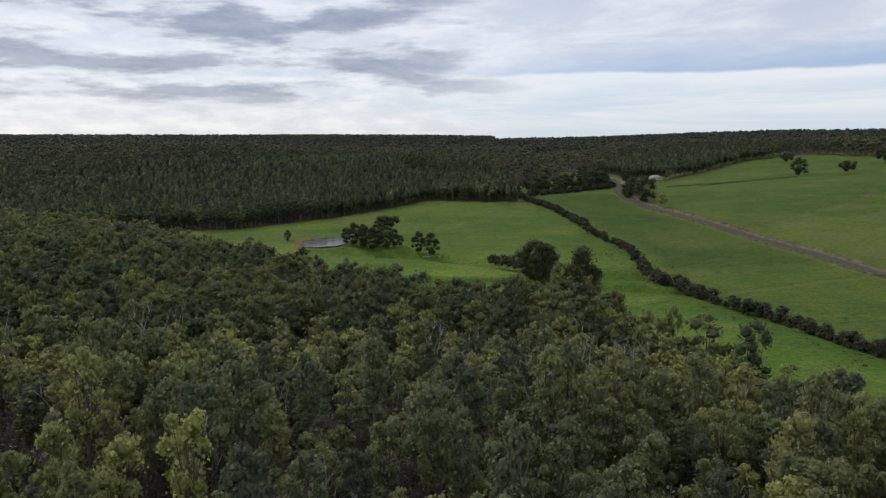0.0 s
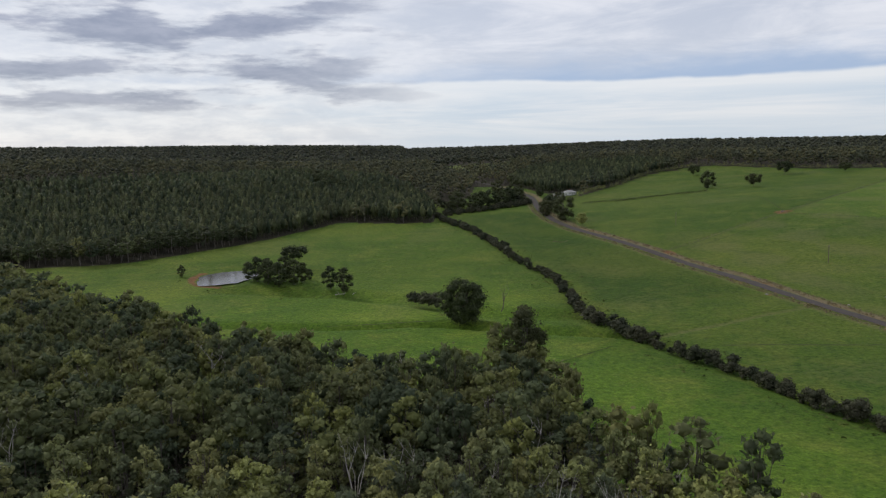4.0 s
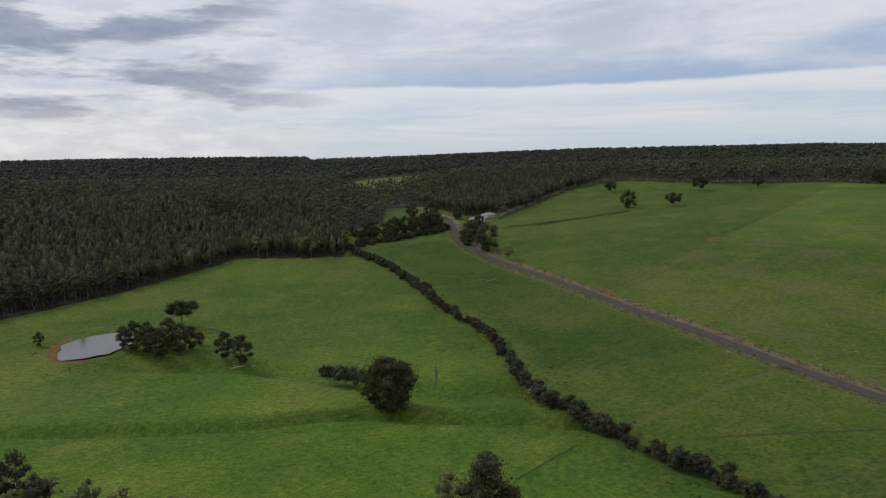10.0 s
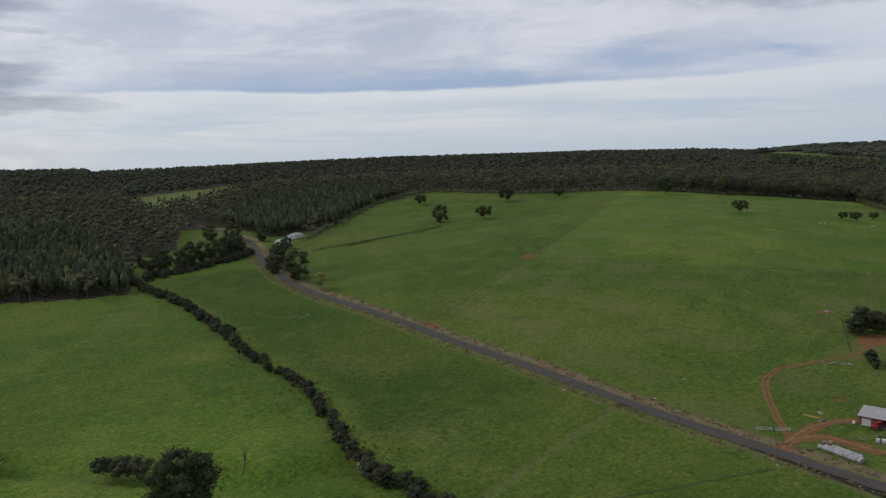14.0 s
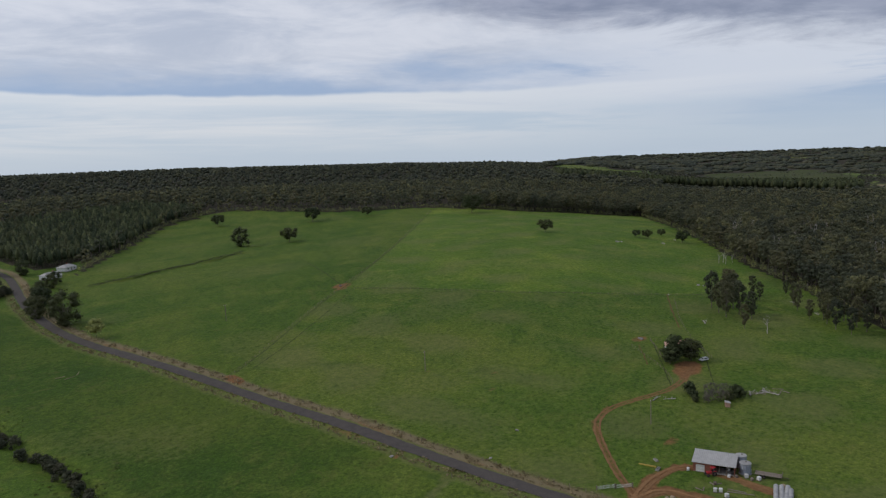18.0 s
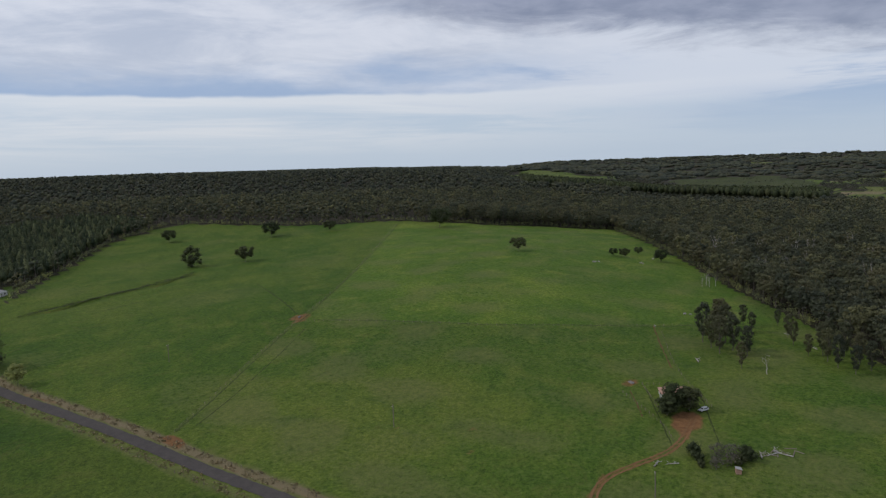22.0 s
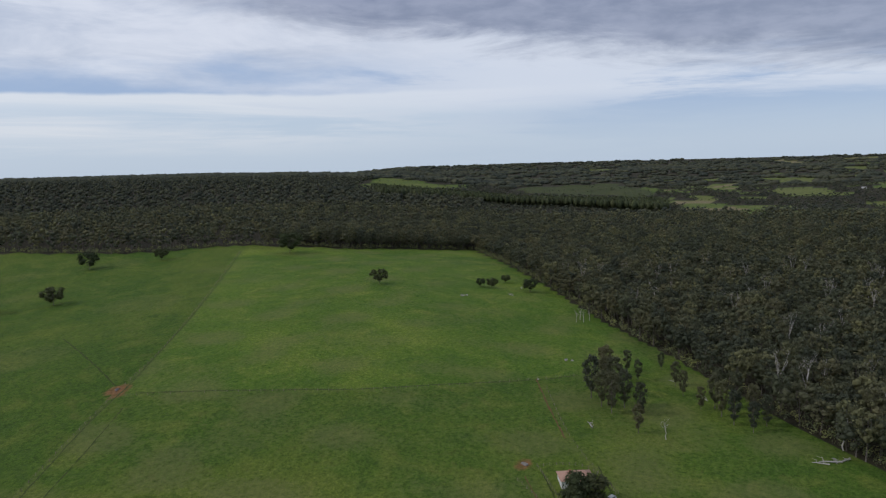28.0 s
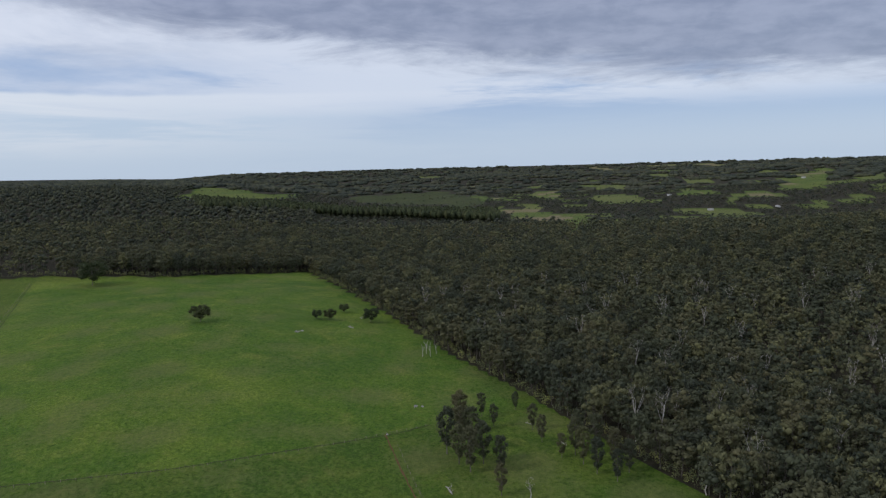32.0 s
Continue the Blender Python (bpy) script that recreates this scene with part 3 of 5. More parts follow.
GULLIES = [([(-60, 384), (-4, 366), (22, 344), (45, 322), (62, 308), (88, 304)], 2.6, 13.0), ([(-90, 318), (-35, 305), (-3, 301), (20, 303), (34, 300), (55, 290), (75, 279), (94, 268)], 3.0, 6.5),
           ([(205, 655), (221, 659), (257, 663), (285, 665), (330, 676)], 2.4, 4.5), ([(240, 636), (262, 642), (285, 646)], 0.8, 5.0), ([(100, 262), (150, 282), (182, 292)], 0.5, 3.0)]
SPOTS = [(297, 499, 11, 7, 0.62), (293, 494, 8, 4, 0.6), (251, 337, 5, 2.6, 0.5), (237, 327, 5, 2.4, 0.5), (234, 360, 2.6, 2.2, 0.5), (242, 310, 2, 1.2, 0.5), (327, 313, 8, 5, 0.6),
         (176, 416, 4, 9, 0.9), (308, 280, 9, 7, 0.95), (301, 279, 7, 5, 0.9), (296, 276, 5, 3, 0.8), (172, 312, 2, 2, 0.7), (240, 253, 7, 2.5, 0.6), (303, 278, 9, 7, 0.9), (210, 238, 5, 4, 0.7), (213, 230, 3, 7, 0.62), (188, 238, 5, 10, 0.95), (372, 368, 3, 3, 0.4)]
FENCE_LINES = [[(176, 420), (237, 461), (293, 496), (337, 519), (411, 574), (500, 645), (590, 716)], [(294, 490), (336, 421), (371, 374), (427, 327)],
               [(401, 333), (354, 305), (322, 275)], [(315, 310), (297, 284), (285, 275)]]
build_ground()


def strip(name, line, half, lift, material, step=3.0, ragged=0.0, crown=0.0, offset=0.0):
    """A band laid along a line on the ground."""
    pts, sidew = along(line, step)
    r = np.random.RandomState(5)
    rows = []
    for k in (-1.0, -0.5, 0.0, 0.5, 1.0):
        w = offset + half * k + (r.uniform(-ragged, ragged, len(pts)) if abs(k) == 1 else 0)
        p = pts + sidew * np.asarray(w).reshape(-1, 1)
        rows.append(np.c_[p, ground(p[:, 0], p[:, 1]) + lift + crown * (1 - k * k)])
    v = np.stack(rows, 1)
    n, k = v.shape[:2]
    idx = np.arange(n * k).reshape(n, k)
    q = np.stack([idx[:-1, :-1], idx[:-1, 1:], idx[1:, 1:], idx[1:, :-1]], -1).reshape(-1, 4)
    me = mesh_from(name, v.reshape(-1, 3), q.ravel(), np.full(len(q), 4), [material])
    me.polygons.foreach_set("use_smooth", np.ones(len(q), bool))
    return new(name, me)


tagged(strip("road", ROAD_LINE, 2.7, 0.12, ASPHALT, 3.0, 0.25, 0.06), "narrow worn grey asphalt country road with red earth shoulders", "road", kind="structure")

EARTH = plain_material("rutted_red_earth", (0.17, 0.092, 0.040), (0.33, 0.180, 0.080), 0.6, 0.95, 0, 0.04)
for n, line in enumerate(DRIVE_LINES):
    for side in (-0.85, 0.85):
        tagged(strip("wheel_rut", line, 0.34 if n == 2 else 0.5, 0.09, EARTH, 1.5, 0.14, 0.0, side), "rutted orange-brown earth wheel track across the grass", "track", kind="structure")

PAD = plain_material("trampled_or_shaded_turf", (0.040, 0.066, 0.016), (0.086, 0.098, 0.030), 0.5, 0.95, 0, 0.03)
RAW = plain_material("scuffed_red_soil", (0.13, 0.082, 0.034), (0.21, 0.130, 0.056), 0.5, 0.95, 0, 0.04)
for line, half, off, mat in (
        ([(334, 596), (314, 543), (299, 503)], 0.45, 0, PAD), ([(297, 488), (313, 460), (330, 431), (353, 396), (407, 340), (427, 326)], 0.6, -1.4, PAD),
        ([(180, 424), (226, 453), (275, 486), (313, 505), (409, 572), (590, 716)], 0.5, 1.3, PAD), ([(186, 425), (232, 450), (284, 484)], 0.35, 4.2, PAD),
        ([(410, 341), (377, 321), (355, 306)], 0.5, 0.8, RAW), ([(319, 309), (309, 301), (298, 293)], 0.35, 0, RAW), ([(326, 305), (301, 287), (281, 273)], 0.35, 0.5, PAD),
        ([(340, 289), (321, 278), (294, 263), (283, 255)], 0.35, 0, PAD), ([(117, 248), (139, 244), (178, 233)], 0.7, 0, PAD),
        # the next two darken the hill gully and its branch
        ([(215, 659), (226, 661), (252, 667), (287, 668), (332, 673)], 1.5, 0, PAD), ([(234, 622), (250, 624), (266, 624)], 0.9, 0, PAD), ([(60, 241), (72, 249), (84, 256)], 0.4, 0, PAD),
        # along the meadow bank: its shade laid on as a strip of dark turf
        ([(-12, 302), (6, 303), (22, 306), (32, 305)], 0.7, 0, PAD)):
    tagged(strip("beaten_track", line, half * 0.6, 0.07, mat, 1.6, half * 0.5, 0.0, off), "narrow stock track, dark gully line or painted bank shade on the pasture", "track", kind="structure")

# ---- trees ----
def unit(v):
    return v / (np.linalg.norm(v, axis=-1, keepdims=True) + 1e-9)


def sprays(rs, centres, radii, n, size, up=0.25, flat=0.7):
    """Small kite-shaped sprays of leaves on the outsides of clumps, facing roughly outwards."""
    c = rs.randint(0, len(centres), n)
    d = rs.normal(size=(n, 3))
    d[:, 2] += up
    d = unit(d)
    p = centres[c] + d * radii[c] * rs.uniform(0.66, 1.1, (n, 1))
    nrm = unit(d + flat * rs.normal(size=(n, 3)))
    a = unit(np.cross(nrm, rs.normal(size=(n, 3))))
    b = np.cross(nrm, a)
    s = size * rs.uniform(0.55, 1.35, (n, 1))
    k = rs.uniform(0.5, 0.95, (n, 1))
    droop = np.array([0, 0, -0.18]) * s
    v = np.stack([p - a * s, p + b * s * k + droop, p + a * s, p - b * s * k + droop], 1)
    return v.reshape(-1, 3)


def tube(path, radii, sides=5):
    """A bent, tapering round limb: corners and four-sided faces."""
    path, radii = np.array(path, float), np.array(radii, float)
    d = unit(np.gradient(path, axis=0))
    ref = np.where(np.abs(d[:, 2:3]) > 0.9, np.array([[1.0, 0, 0]]), np.array([[0, 0, 1.0]]))
    a = unit(np.cross(d, ref))
    b = np.cross(d, a)
    t = np.arange(sides) * 2 * np.pi / sides
    v = path[:, None] + radii[:, None, None] * (np.cos(t)[None, :, None] * a[:, None] + np.sin(t)[None, :, None] * b[:, None])
    n = len(path)
    i = np.arange(n - 1)[:, None] * sides
    j = np.arange(sides)[None]
    q = np.stack([i + j, i + (j + 1) % sides, i + sides + (j + 1) % sides, i + sides + j], -1).reshape(-1, 4)
    return v.reshape(-1, 3), q


def join(pieces):
    vs, qs, n = [], [], 0
    for v, q in pieces:
        vs.append(v)
        qs.append(q + n)
        n += len(v)
    return np.concatenate(vs), np.concatenate(qs)


def limbs(rs, height, fork, spread, thick, count, sides=5, wander=0.6, bent=0.0):
    """A trunk that forks into limbs; gives the wood and the limbs' ends."""
    zs = np.linspace(0, fork, 4)
    bend = np.cumsum(rs.normal(0, wander * 0.25, (4, 2)), 0)
    bend -= bend[0]
    path = np.c_[bend, zs]
    wood = [tube(path, np.linspace(thick, thick * 0.7, 4), sides + 1)]
    ends = []
    for k in range(count):
        a = 6.283 * (k + rs.uniform(-0.3, 0.3)) / count
        r = spread * rs.uniform(0.45, 1.0)
        top = height * rs.uniform(0.72, 0.93)
        start = path[-1] if k < 2 else path[rs.randint(2, 4)]
        end = np.array([path[-1, 0] + r * np.cos(a), path[-1, 1] + r * np.sin(a), top])
        mid = start + (end - start) * 0.5 + np.array([*(rs.normal(0, 0.12 * r + bent, 2)), 0.08 * height])
        wood.append(tube([start, mid, end], [thick * 0.5, thick * 0.32, thick * 0.10], sides))
        ends.append(end)
    return join(wood), np.array(ends)


def round_core():
    """A roundish core of twelve diamond faces, hidden inside a clump of leaves."""
    corners = [(x, y, z) for x in (-1, 1) for y in (-1, 1) for z in (-1, 1)]
    tips = [(2, 0, 0), (-2, 0, 0), (0, 2, 0), (0, -2, 0), (0, 0, 2), (0, 0, -2)]
    v = np.array(corners + tips, float) / 1.87
    mid = unit(v)
    faces = []
    for a in range(8):
        for b in range(a + 1, 8):
            if sum(p != q for p, q in zip(corners[a], corners[b])) == 1:
                near = np.argsort(-(mid[8:] @ (mid[a] + mid[b])))[:2] + 8
                f = [a, int(near[0]), b, int(near[1])]
                n = np.cross(v[f[1]] - v[f[0]], v[f[2]] - v[f[0]])
                faces.append(f if n @ v[a] > 0 else f[::-1])
    return v, np.array(faces)


def tree_shape(seed, height, spread, n, size, base=0.4, clumps=9, clump=0.36, core=True, sides=4, thick=None, round_off=0.75, loose=0.12, limbs_to=6, skirt=False, rough=0.6):
    """Wood and leaves of one tree as arrays: clumps of leaves spread over a lumpy crown that begins at base of the height."""
    rs = np.random.RandomState(seed)
    thick = thick or height * 0.016
    mid, half = height * (base + 1) / 2, height * (1 - base) / 2
    k = np.arange(clumps) + 0.5
    up = np.clip(1 - 2 * k / clumps + rs.normal(0, 0.12, clumps), -0.95, 1)
    turn = k * 2.4 + rs.uniform(-0.5, 0.5, clumps)
    flat = np.sqrt(np.maximum(1 - up ** 2, 0.02))
    if skirt:
        flat = np.where(up < 0.1, np.maximum(flat, 0.9), flat)
    out = rs.uniform(0.5, 0.95, clumps)
    cs = np.stack([flat * np.cos(turn) * out * spread * round_off, flat * np.sin(turn) * out * spread * round_off, mid + up * half * round_off * rs.uniform(0.8, 1.05, clumps)], 1)
    rad = spread * clump * rs.uniform(0.7, 1.35, (clumps, 1)) * np.array([[1.05, 1.05, 0.85]])
    m = int(n * (1 - loose))
    pieces = [sprays(rs, cs, rad, m, size, 0.45, rough)]
    pieces.append(sprays(rs, np.array([[0, 0, mid]]), np.array([[spread * 0.9, spread * 0.9, half * 0.92]]), n - m, size, 0.1, 1.2))
    leaves = np.concatenate(pieces)
    parts = [(leaves, np.arange(len(leaves)).reshape(-1, 4))]
    bv, bf = round_core()
    order = np.argsort(-rad[:, 0])[:clumps if core is True else int(core)]
    for c, r in zip(cs[order], rad[order]):
        parts.append((bv * r * (0.66 if core is True else 0.60) * rs.uniform(0.85, 1.1, (len(bv), 1)) + c, bf))
    if limbs_to == 0:
        return tube([(0, 0, 0), (0.2, 0.1, mid)], [thick, thick * 0.6], 3), join(parts)
    fork = height * max(base * 0.9, 0.12)
    bend = rs.normal(0, 0.02 * height, 2)
    wood = [tube([(0, 0, 0), (bend[0] * 0.6, bend[1] * 0.4, fork * 0.55), (bend[0], bend[1], fork), (bend[0] * 0.6, bend[1] * 0.8, mid + half * 0.45)], [thick * 1.15, thick * 0.9, thick * 0.75, thick * 0.25], sides)]
    start = np.array([bend[0], bend[1], fork])
    for e in cs[:limbs_to]:
        wood.append(tube([start + [0, 0, rs.uniform(-0.1, 0.3) * half], (start + e) / 2 + rs.normal(0, 0.06 * spread, 3), e], [thick * 0.45, thick * 0.3, thick * 0.1], max(3, sides - 1)))
    return join(wood), join(parts)


def plantation_shape(seed, height, width, n, size):
    """A slim forestry tree with a pointed, shaggy crown."""
    rs = np.random.RandomState(seed)
    zs = np.linspace(0.22, 0.90, 4) * height
    cs = np.c_[rs.normal(0, 0.12 * width, (4, 2)), zs]
    rad = np.array([0.95, 1.05, 0.92, 0.62])[:, None] * width * np.array([[0.5, 0.5, 0.62]])
    leaves = sprays(rs, cs, rad, n, size, 0.35)
    parts = [(leaves, np.arange(len(leaves)).reshape(-1, 4))]
    bv, bf = round_core()
    parts.append((bv * [width * 0.38, width * 0.38, height * 0.36] + [0, 0, height * 0.62], bf))
    wood = tube([(0, 0, 0), (0.1, 0, height * 0.7)], [0.17, 0.10], 3)
    return wood, join(parts)


def woods(name, label, spots, shapes, leaf, bark, seed, tall=(0.8, 1.2), tone=(0.0, 1.0), category="forest", wide=(0.85, 1.2)):
    """One mass of trees too many to count: each a turned, scaled copy of one of the shapes."""
    rs = np.random.RandomState(seed)
    which = rs.randint(0, len(shapes), len(spots))
    vs, qs, mi, tn, n = [], [], [], [], 0
    for w, (wood, crown) in enumerate(shapes):
        p = spots[which == w]
        if not len(p):
            continue
        v0, q0 = join([wood, crown])
        m0 = np.r_[np.zeros(len(wood[1]), np.int8), np.ones(len(crown[1]), np.int8)]
        k = len(p)
        a = rs.uniform(0, 6.283, k)
        sz, sxy = rs.uniform(*tall, k), rs.uniform(*wide, k)
        c, s = np.cos(a) * sxy, np.sin(a) * sxy
        v = np.empty((k, len(v0), 3), np.float32)
        v[..., 0] = v0[None, :, 0] * c[:, None] - v0[None, :, 1] * s[:, None] + p[:, None, 0]
        v[..., 1] = v0[None, :, 0] * s[:, None] + v0[None, :, 1] * c[:, None] + p[:, None, 1]
        v[..., 2] = v0[None, :, 2] * sz[:, None] + p[:, None, 2]
        vs.append(v.reshape(-1, 3))
        qs.append((q0[None] + (np.arange(k) * len(v0))[:, None, None] + n).reshape(-1, 4))
        mi.append(np.tile(m0, k))
        tn.append(np.repeat(rs.uniform(*tone, k), len(v0)))
        n += k * len(v0)
    q = np.concatenate(qs)
    me = mesh_from(name, np.concatenate(vs), q.ravel(), np.full(len(q), 4), [bark, leaf], np.concatenate(mi), np.concatenate(tn))
    return tagged(new(name, me), label, category, kind="stuff")


def scatter(x0, x1, y0, y1, step, seed, keep, rows=0.0):
    """Jittered places on a grid, those that keep(x, y) allows, on the ground."""
    rs = np.random.RandomState(seed)
    x, y = np.meshgrid(np.arange(x0, x1, step), np.arange(y0, y1, step))
    j = 0.3 if rows else 0.46
    x = (x + rs.uniform(-j, j, x.shape) * step).ravel()
    y = (y + rs.uniform(-j, j, y.shape) * step).ravel()
    if rows:
        c, s = math.cos(rows), math.sin(rows)
        mx, my = (x0 + x1) / 2, (y0 + y1) / 2
        x, y = mx + (x - mx) * c - (y - my) * s, my + (x - mx) * s + (y - my) * c
    ok = keep(x, y)
    x, y = x[ok], y[ok]
    return np.c_[x, y, ground(x, y) - 0.15]


def wild(x, y):
    """Native woodland: whatever is not pasture, plantation or house yards."""
    return ~(inside(x, y, PADDOCK) | inside(x, y, MEADOW) | inside(x, y, PLANTATION) | inside(x, y, PLANTATION_EAST) | inside(x, y, HOMESTEAD) | far_fields(x, y)) & (line_distance(x, y, ROAD_LINE) > 7)


NEAR = [(-60, 44), (62, 44), (66, 98), (48, 128), (41, 140), (-100, 140)]

mid_shapes = [tree_shape(40 + k, 15 + k % 3, 3.3, 330, 0.36, 0.42, 12 + k % 4, 0.34, True, 4, limbs_to=4, round_off=0.84, rough=0.4) for k in range(6)]
east_shapes = [tree_shape(50 + k, 18, 5.0 + 0.3 * k, 250, 0.56, 0.28, 13, 0.32, 12, 3, limbs_to=2, round_off=0.85, rough=0.5) for k in range(6)]
west_shapes = [tree_shape(45 + k, 17, 4.8, 110, 0.75, 0.26, 12, 0.30, 9, 3, limbs_to=1, round_off=0.85) for k in range(5)]
inner_shapes = [tree_shape(55 + k, 17, 5.6, 74, 0.85, 0.30, 10, 0.35, 9, 3, limbs_to=0, round_off=0.85, rough=0.5) for k in range(5)]
far_shapes = [tree_shape(60 + k, 18, 6.8, 14, 1.5, 0.25, 7, 0.40, 5, 3, limbs_to=0, round_off=0.85) for k in range(5)]
dist_shapes = [tree_shape(70 + k, 17, 10.0, 4, 2.0, 0.2, 5, 0.46, 3, 3, limbs_to=0) for k in range(5)]
horizon_shapes = [tree_shape(75 + k, 9, 36, 3, 4.0, 0.1, 5, 0.56, 4, 3, limbs_to=0) for k in range(3)]
plant_near = [plantation_shape(80 + k, 13.0, 3.9 + 0.2 * k, 60, 0.58) for k in range(5)]
plant_far = [plantation_shape(90 + k, 13.0, 5.2 + 0.3 * k, 22, 1.1) for k in range(4)]
scrub_shapes = [tree_shape(30 + k, 4.2, 2.0, 44, 0.32, 0.15, 5, 0.5, False, 3, thick=0.05, limbs_to=1) for k in range(4)]


def near_edge(x, y):
    return line_distance(x, y, PADDOCK[12:26]) < 120


woods("forest_foreground", "dense olive-green eucalypt forest below the flight path", scatter(-330, 80, 10, 480, 5.0, 1, lambda x, y: wild(x, y) & ~inside(x, y, NEAR) & (y < 270) & (x > -0.74 * y - 20) & (y > 40)), mid_shapes, LEAF_GREEN, BARK, 1, (0.85, 1.35), wide=(0.65, 1.5))
woods("forest_west", "olive-green eucalypt forest on the slope beside the meadow", scatter(-400, 80, 270, 480, 6.2, 19, lambda x, y: wild(x, y) & (x > -0.74 * y - 20)), west_shapes, LEAF_GREEN, BARK, 19, (0.7, 1.12))
woods("forest_south", "eucalypt forest going on behind the start of the flight", scatter(-330, 110, -160, 46, 7.4, 26, lambda x, y: wild(x, y) & (y < 46)), inner_shapes, LEAF, BARK, 26, (0.8, 1.1))
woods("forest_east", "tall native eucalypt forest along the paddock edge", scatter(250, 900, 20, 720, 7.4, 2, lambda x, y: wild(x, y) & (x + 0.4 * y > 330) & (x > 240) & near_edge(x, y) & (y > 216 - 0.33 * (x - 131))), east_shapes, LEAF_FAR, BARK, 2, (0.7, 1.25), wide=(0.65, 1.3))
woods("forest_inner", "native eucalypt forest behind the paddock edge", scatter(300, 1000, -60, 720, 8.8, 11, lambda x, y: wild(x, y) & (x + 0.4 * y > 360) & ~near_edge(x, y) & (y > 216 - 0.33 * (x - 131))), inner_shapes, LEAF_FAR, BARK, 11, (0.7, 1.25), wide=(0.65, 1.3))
DRAW_LINE = [(-72, 930), (-52, 870), (-31, 804), (-14, 752)]
woods("forest_draw", "dark native trees along a draw through the plantation", scatter(-120, 40, 720, 960, 7.0, 44, lambda x, y: line_distance(x, y, DRAW_LINE) < 9), inner_shapes, LEAF_DARK, BARK, 44, (0.7, 1.0))
FRINGE_LINE = [(-250, 458), (-172, 476), (-146, 482), (-112, 508), (-86, 534)]
woods("forest_fringe", "dark native trees between the pond and the plantation", scatter(-280, -60, 430, 580, 6.4, 45, lambda x, y: inside(x, y, PLANTATION) & (line_distance(x, y, FRINGE_LINE) < 15)), west_shapes, LEAF_DARK, BARK, 45, (0.6, 0.95))
woods("plantation", "even rows of young blue-green plantation trees", scatter(-720, 110, 420, 1200, 4.8, 3, lambda x, y: inside(x, y, PLANTATION) & (y < 760) & (x > -300) & (line_distance(x, y, DRAW_LINE) > 8) & (line_distance(x, y, FRINGE_LINE) > 14), 0.35), plant_near, LEAF_PLANT, BARK, 3, (0.72, 1.15), (0.1, 0.9))
woods("plantation_upper", "plantation trees higher up the slope", scatter(-760, 110, 420, 1300, 7.2, 4, lambda x, y: inside(x, y, PLANTATION) & ~((y < 760) & (x > -300)) & (line_distance(x, y, DRAW_LINE) > 9), 0.35), plant_far, LEAF_PLANT, BARK, 4, (0.72, 1.15), (0.1, 0.9))
woods("plantation_by_paddock", "dense plantation block beside the hill paddock", scatter(100, 480, 700, 1080, 5.4, 5, lambda x, y: inside(x, y, PLANTATION_EAST), 0.6), plant_near, LEAF_PLANT, BARK, 5, (0.8, 1.1), (0.1, 0.9))
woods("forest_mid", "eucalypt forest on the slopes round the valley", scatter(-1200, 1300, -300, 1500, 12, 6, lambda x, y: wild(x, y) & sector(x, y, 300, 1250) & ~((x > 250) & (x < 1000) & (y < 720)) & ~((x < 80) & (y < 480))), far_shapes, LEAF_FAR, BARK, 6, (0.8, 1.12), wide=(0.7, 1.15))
def valley(x, y):
    """The dale to the east, where the woods are low and broken."""
    return sector(x, y, 1350, 9000, -130, -62)


woods("forest_far", "dark forest on the distant ridges", scatter(-2400, 2700, -1200, 2700, 19, 7, lambda x, y: wild(x, y) & sector(x, y, 1250, 2500) & ~valley(x, y)), dist_shapes, LEAF_HAZED, BARK, 7, (0.85, 1.08), wide=(0.7, 1.15))
woods("forest_valley", "low broken woodland on the floor of the eastern valley", scatter(1200, 2700, -1200, 1500, 17, 27, lambda x, y: wild(x, y) & valley(x, y) & sector(x, y, 1250, 2500)), dist_shapes, LEAF_HAZED, BARK, 27, (0.3, 0.55), wide=(0.5, 0.95))
woods("forest_horizon", "forest along the horizon", scatter(-3400, 5000, -3500, 4900, 58, 8, lambda x, y: wild(x, y) & sector(x, y, 2500, 4750)), horizon_shapes, LEAF_HAZED, BARK, 8, (0.4, 0.75), wide=(0.7, 1.1))
woods("paddock_trees_far", "scattered trees between the distant paddocks", scatter(1000, 4200, -500, 1700, 26, 17, lambda x, y: far_fields(x, y) & (waves(x, y, 120, 41) > 0.25)), far_shapes, LEAF_HAZED, BARK, 17, (0.25, 0.5), wide=(0.35, 0.6))
PINES = [(1590, 1270), (1730, 1020), (1690, 720), (1610, 550), (1410, 500), (1530, 740), (1500, 910), (1300, 1050)]
woods("pine_plantation", "dark blue-green pine plantation far down the valley", scatter(1250, 1800, 450, 1320, 11, 21, lambda x, y: inside(x, y, PINES) & ~far_fields(x, y), 0.4), [plantation_shape(95 + k, 24, 11, 12, 2.0) for k in range(3)], LEAF_DARK, BARK, 21, (0.9, 1.05))
woods("gully_scrub", "low dark scrub along the eroded hill gully", scatter(200, 340, 650, 685, 2.6, 18, lambda x, y: line_distance(x, y, GULLIES[2][0]) < 2.2), scrub_shapes, LEAF_DARK, BARK, 18, (0.2, 0.5), category="undergrowth")
RUSH = leaf_material("green_rushes", (0.080, 0.118, 0.030), (0.105, 0.145, 0.038), (0.165, 0.185, 0.060), 0.3)
STRAW = leaf_material("dry_verge_grass", (0.20, 0.165, 0.090), (0.29, 0.245, 0.140), (0.38, 0.330, 0.190), 0.3)


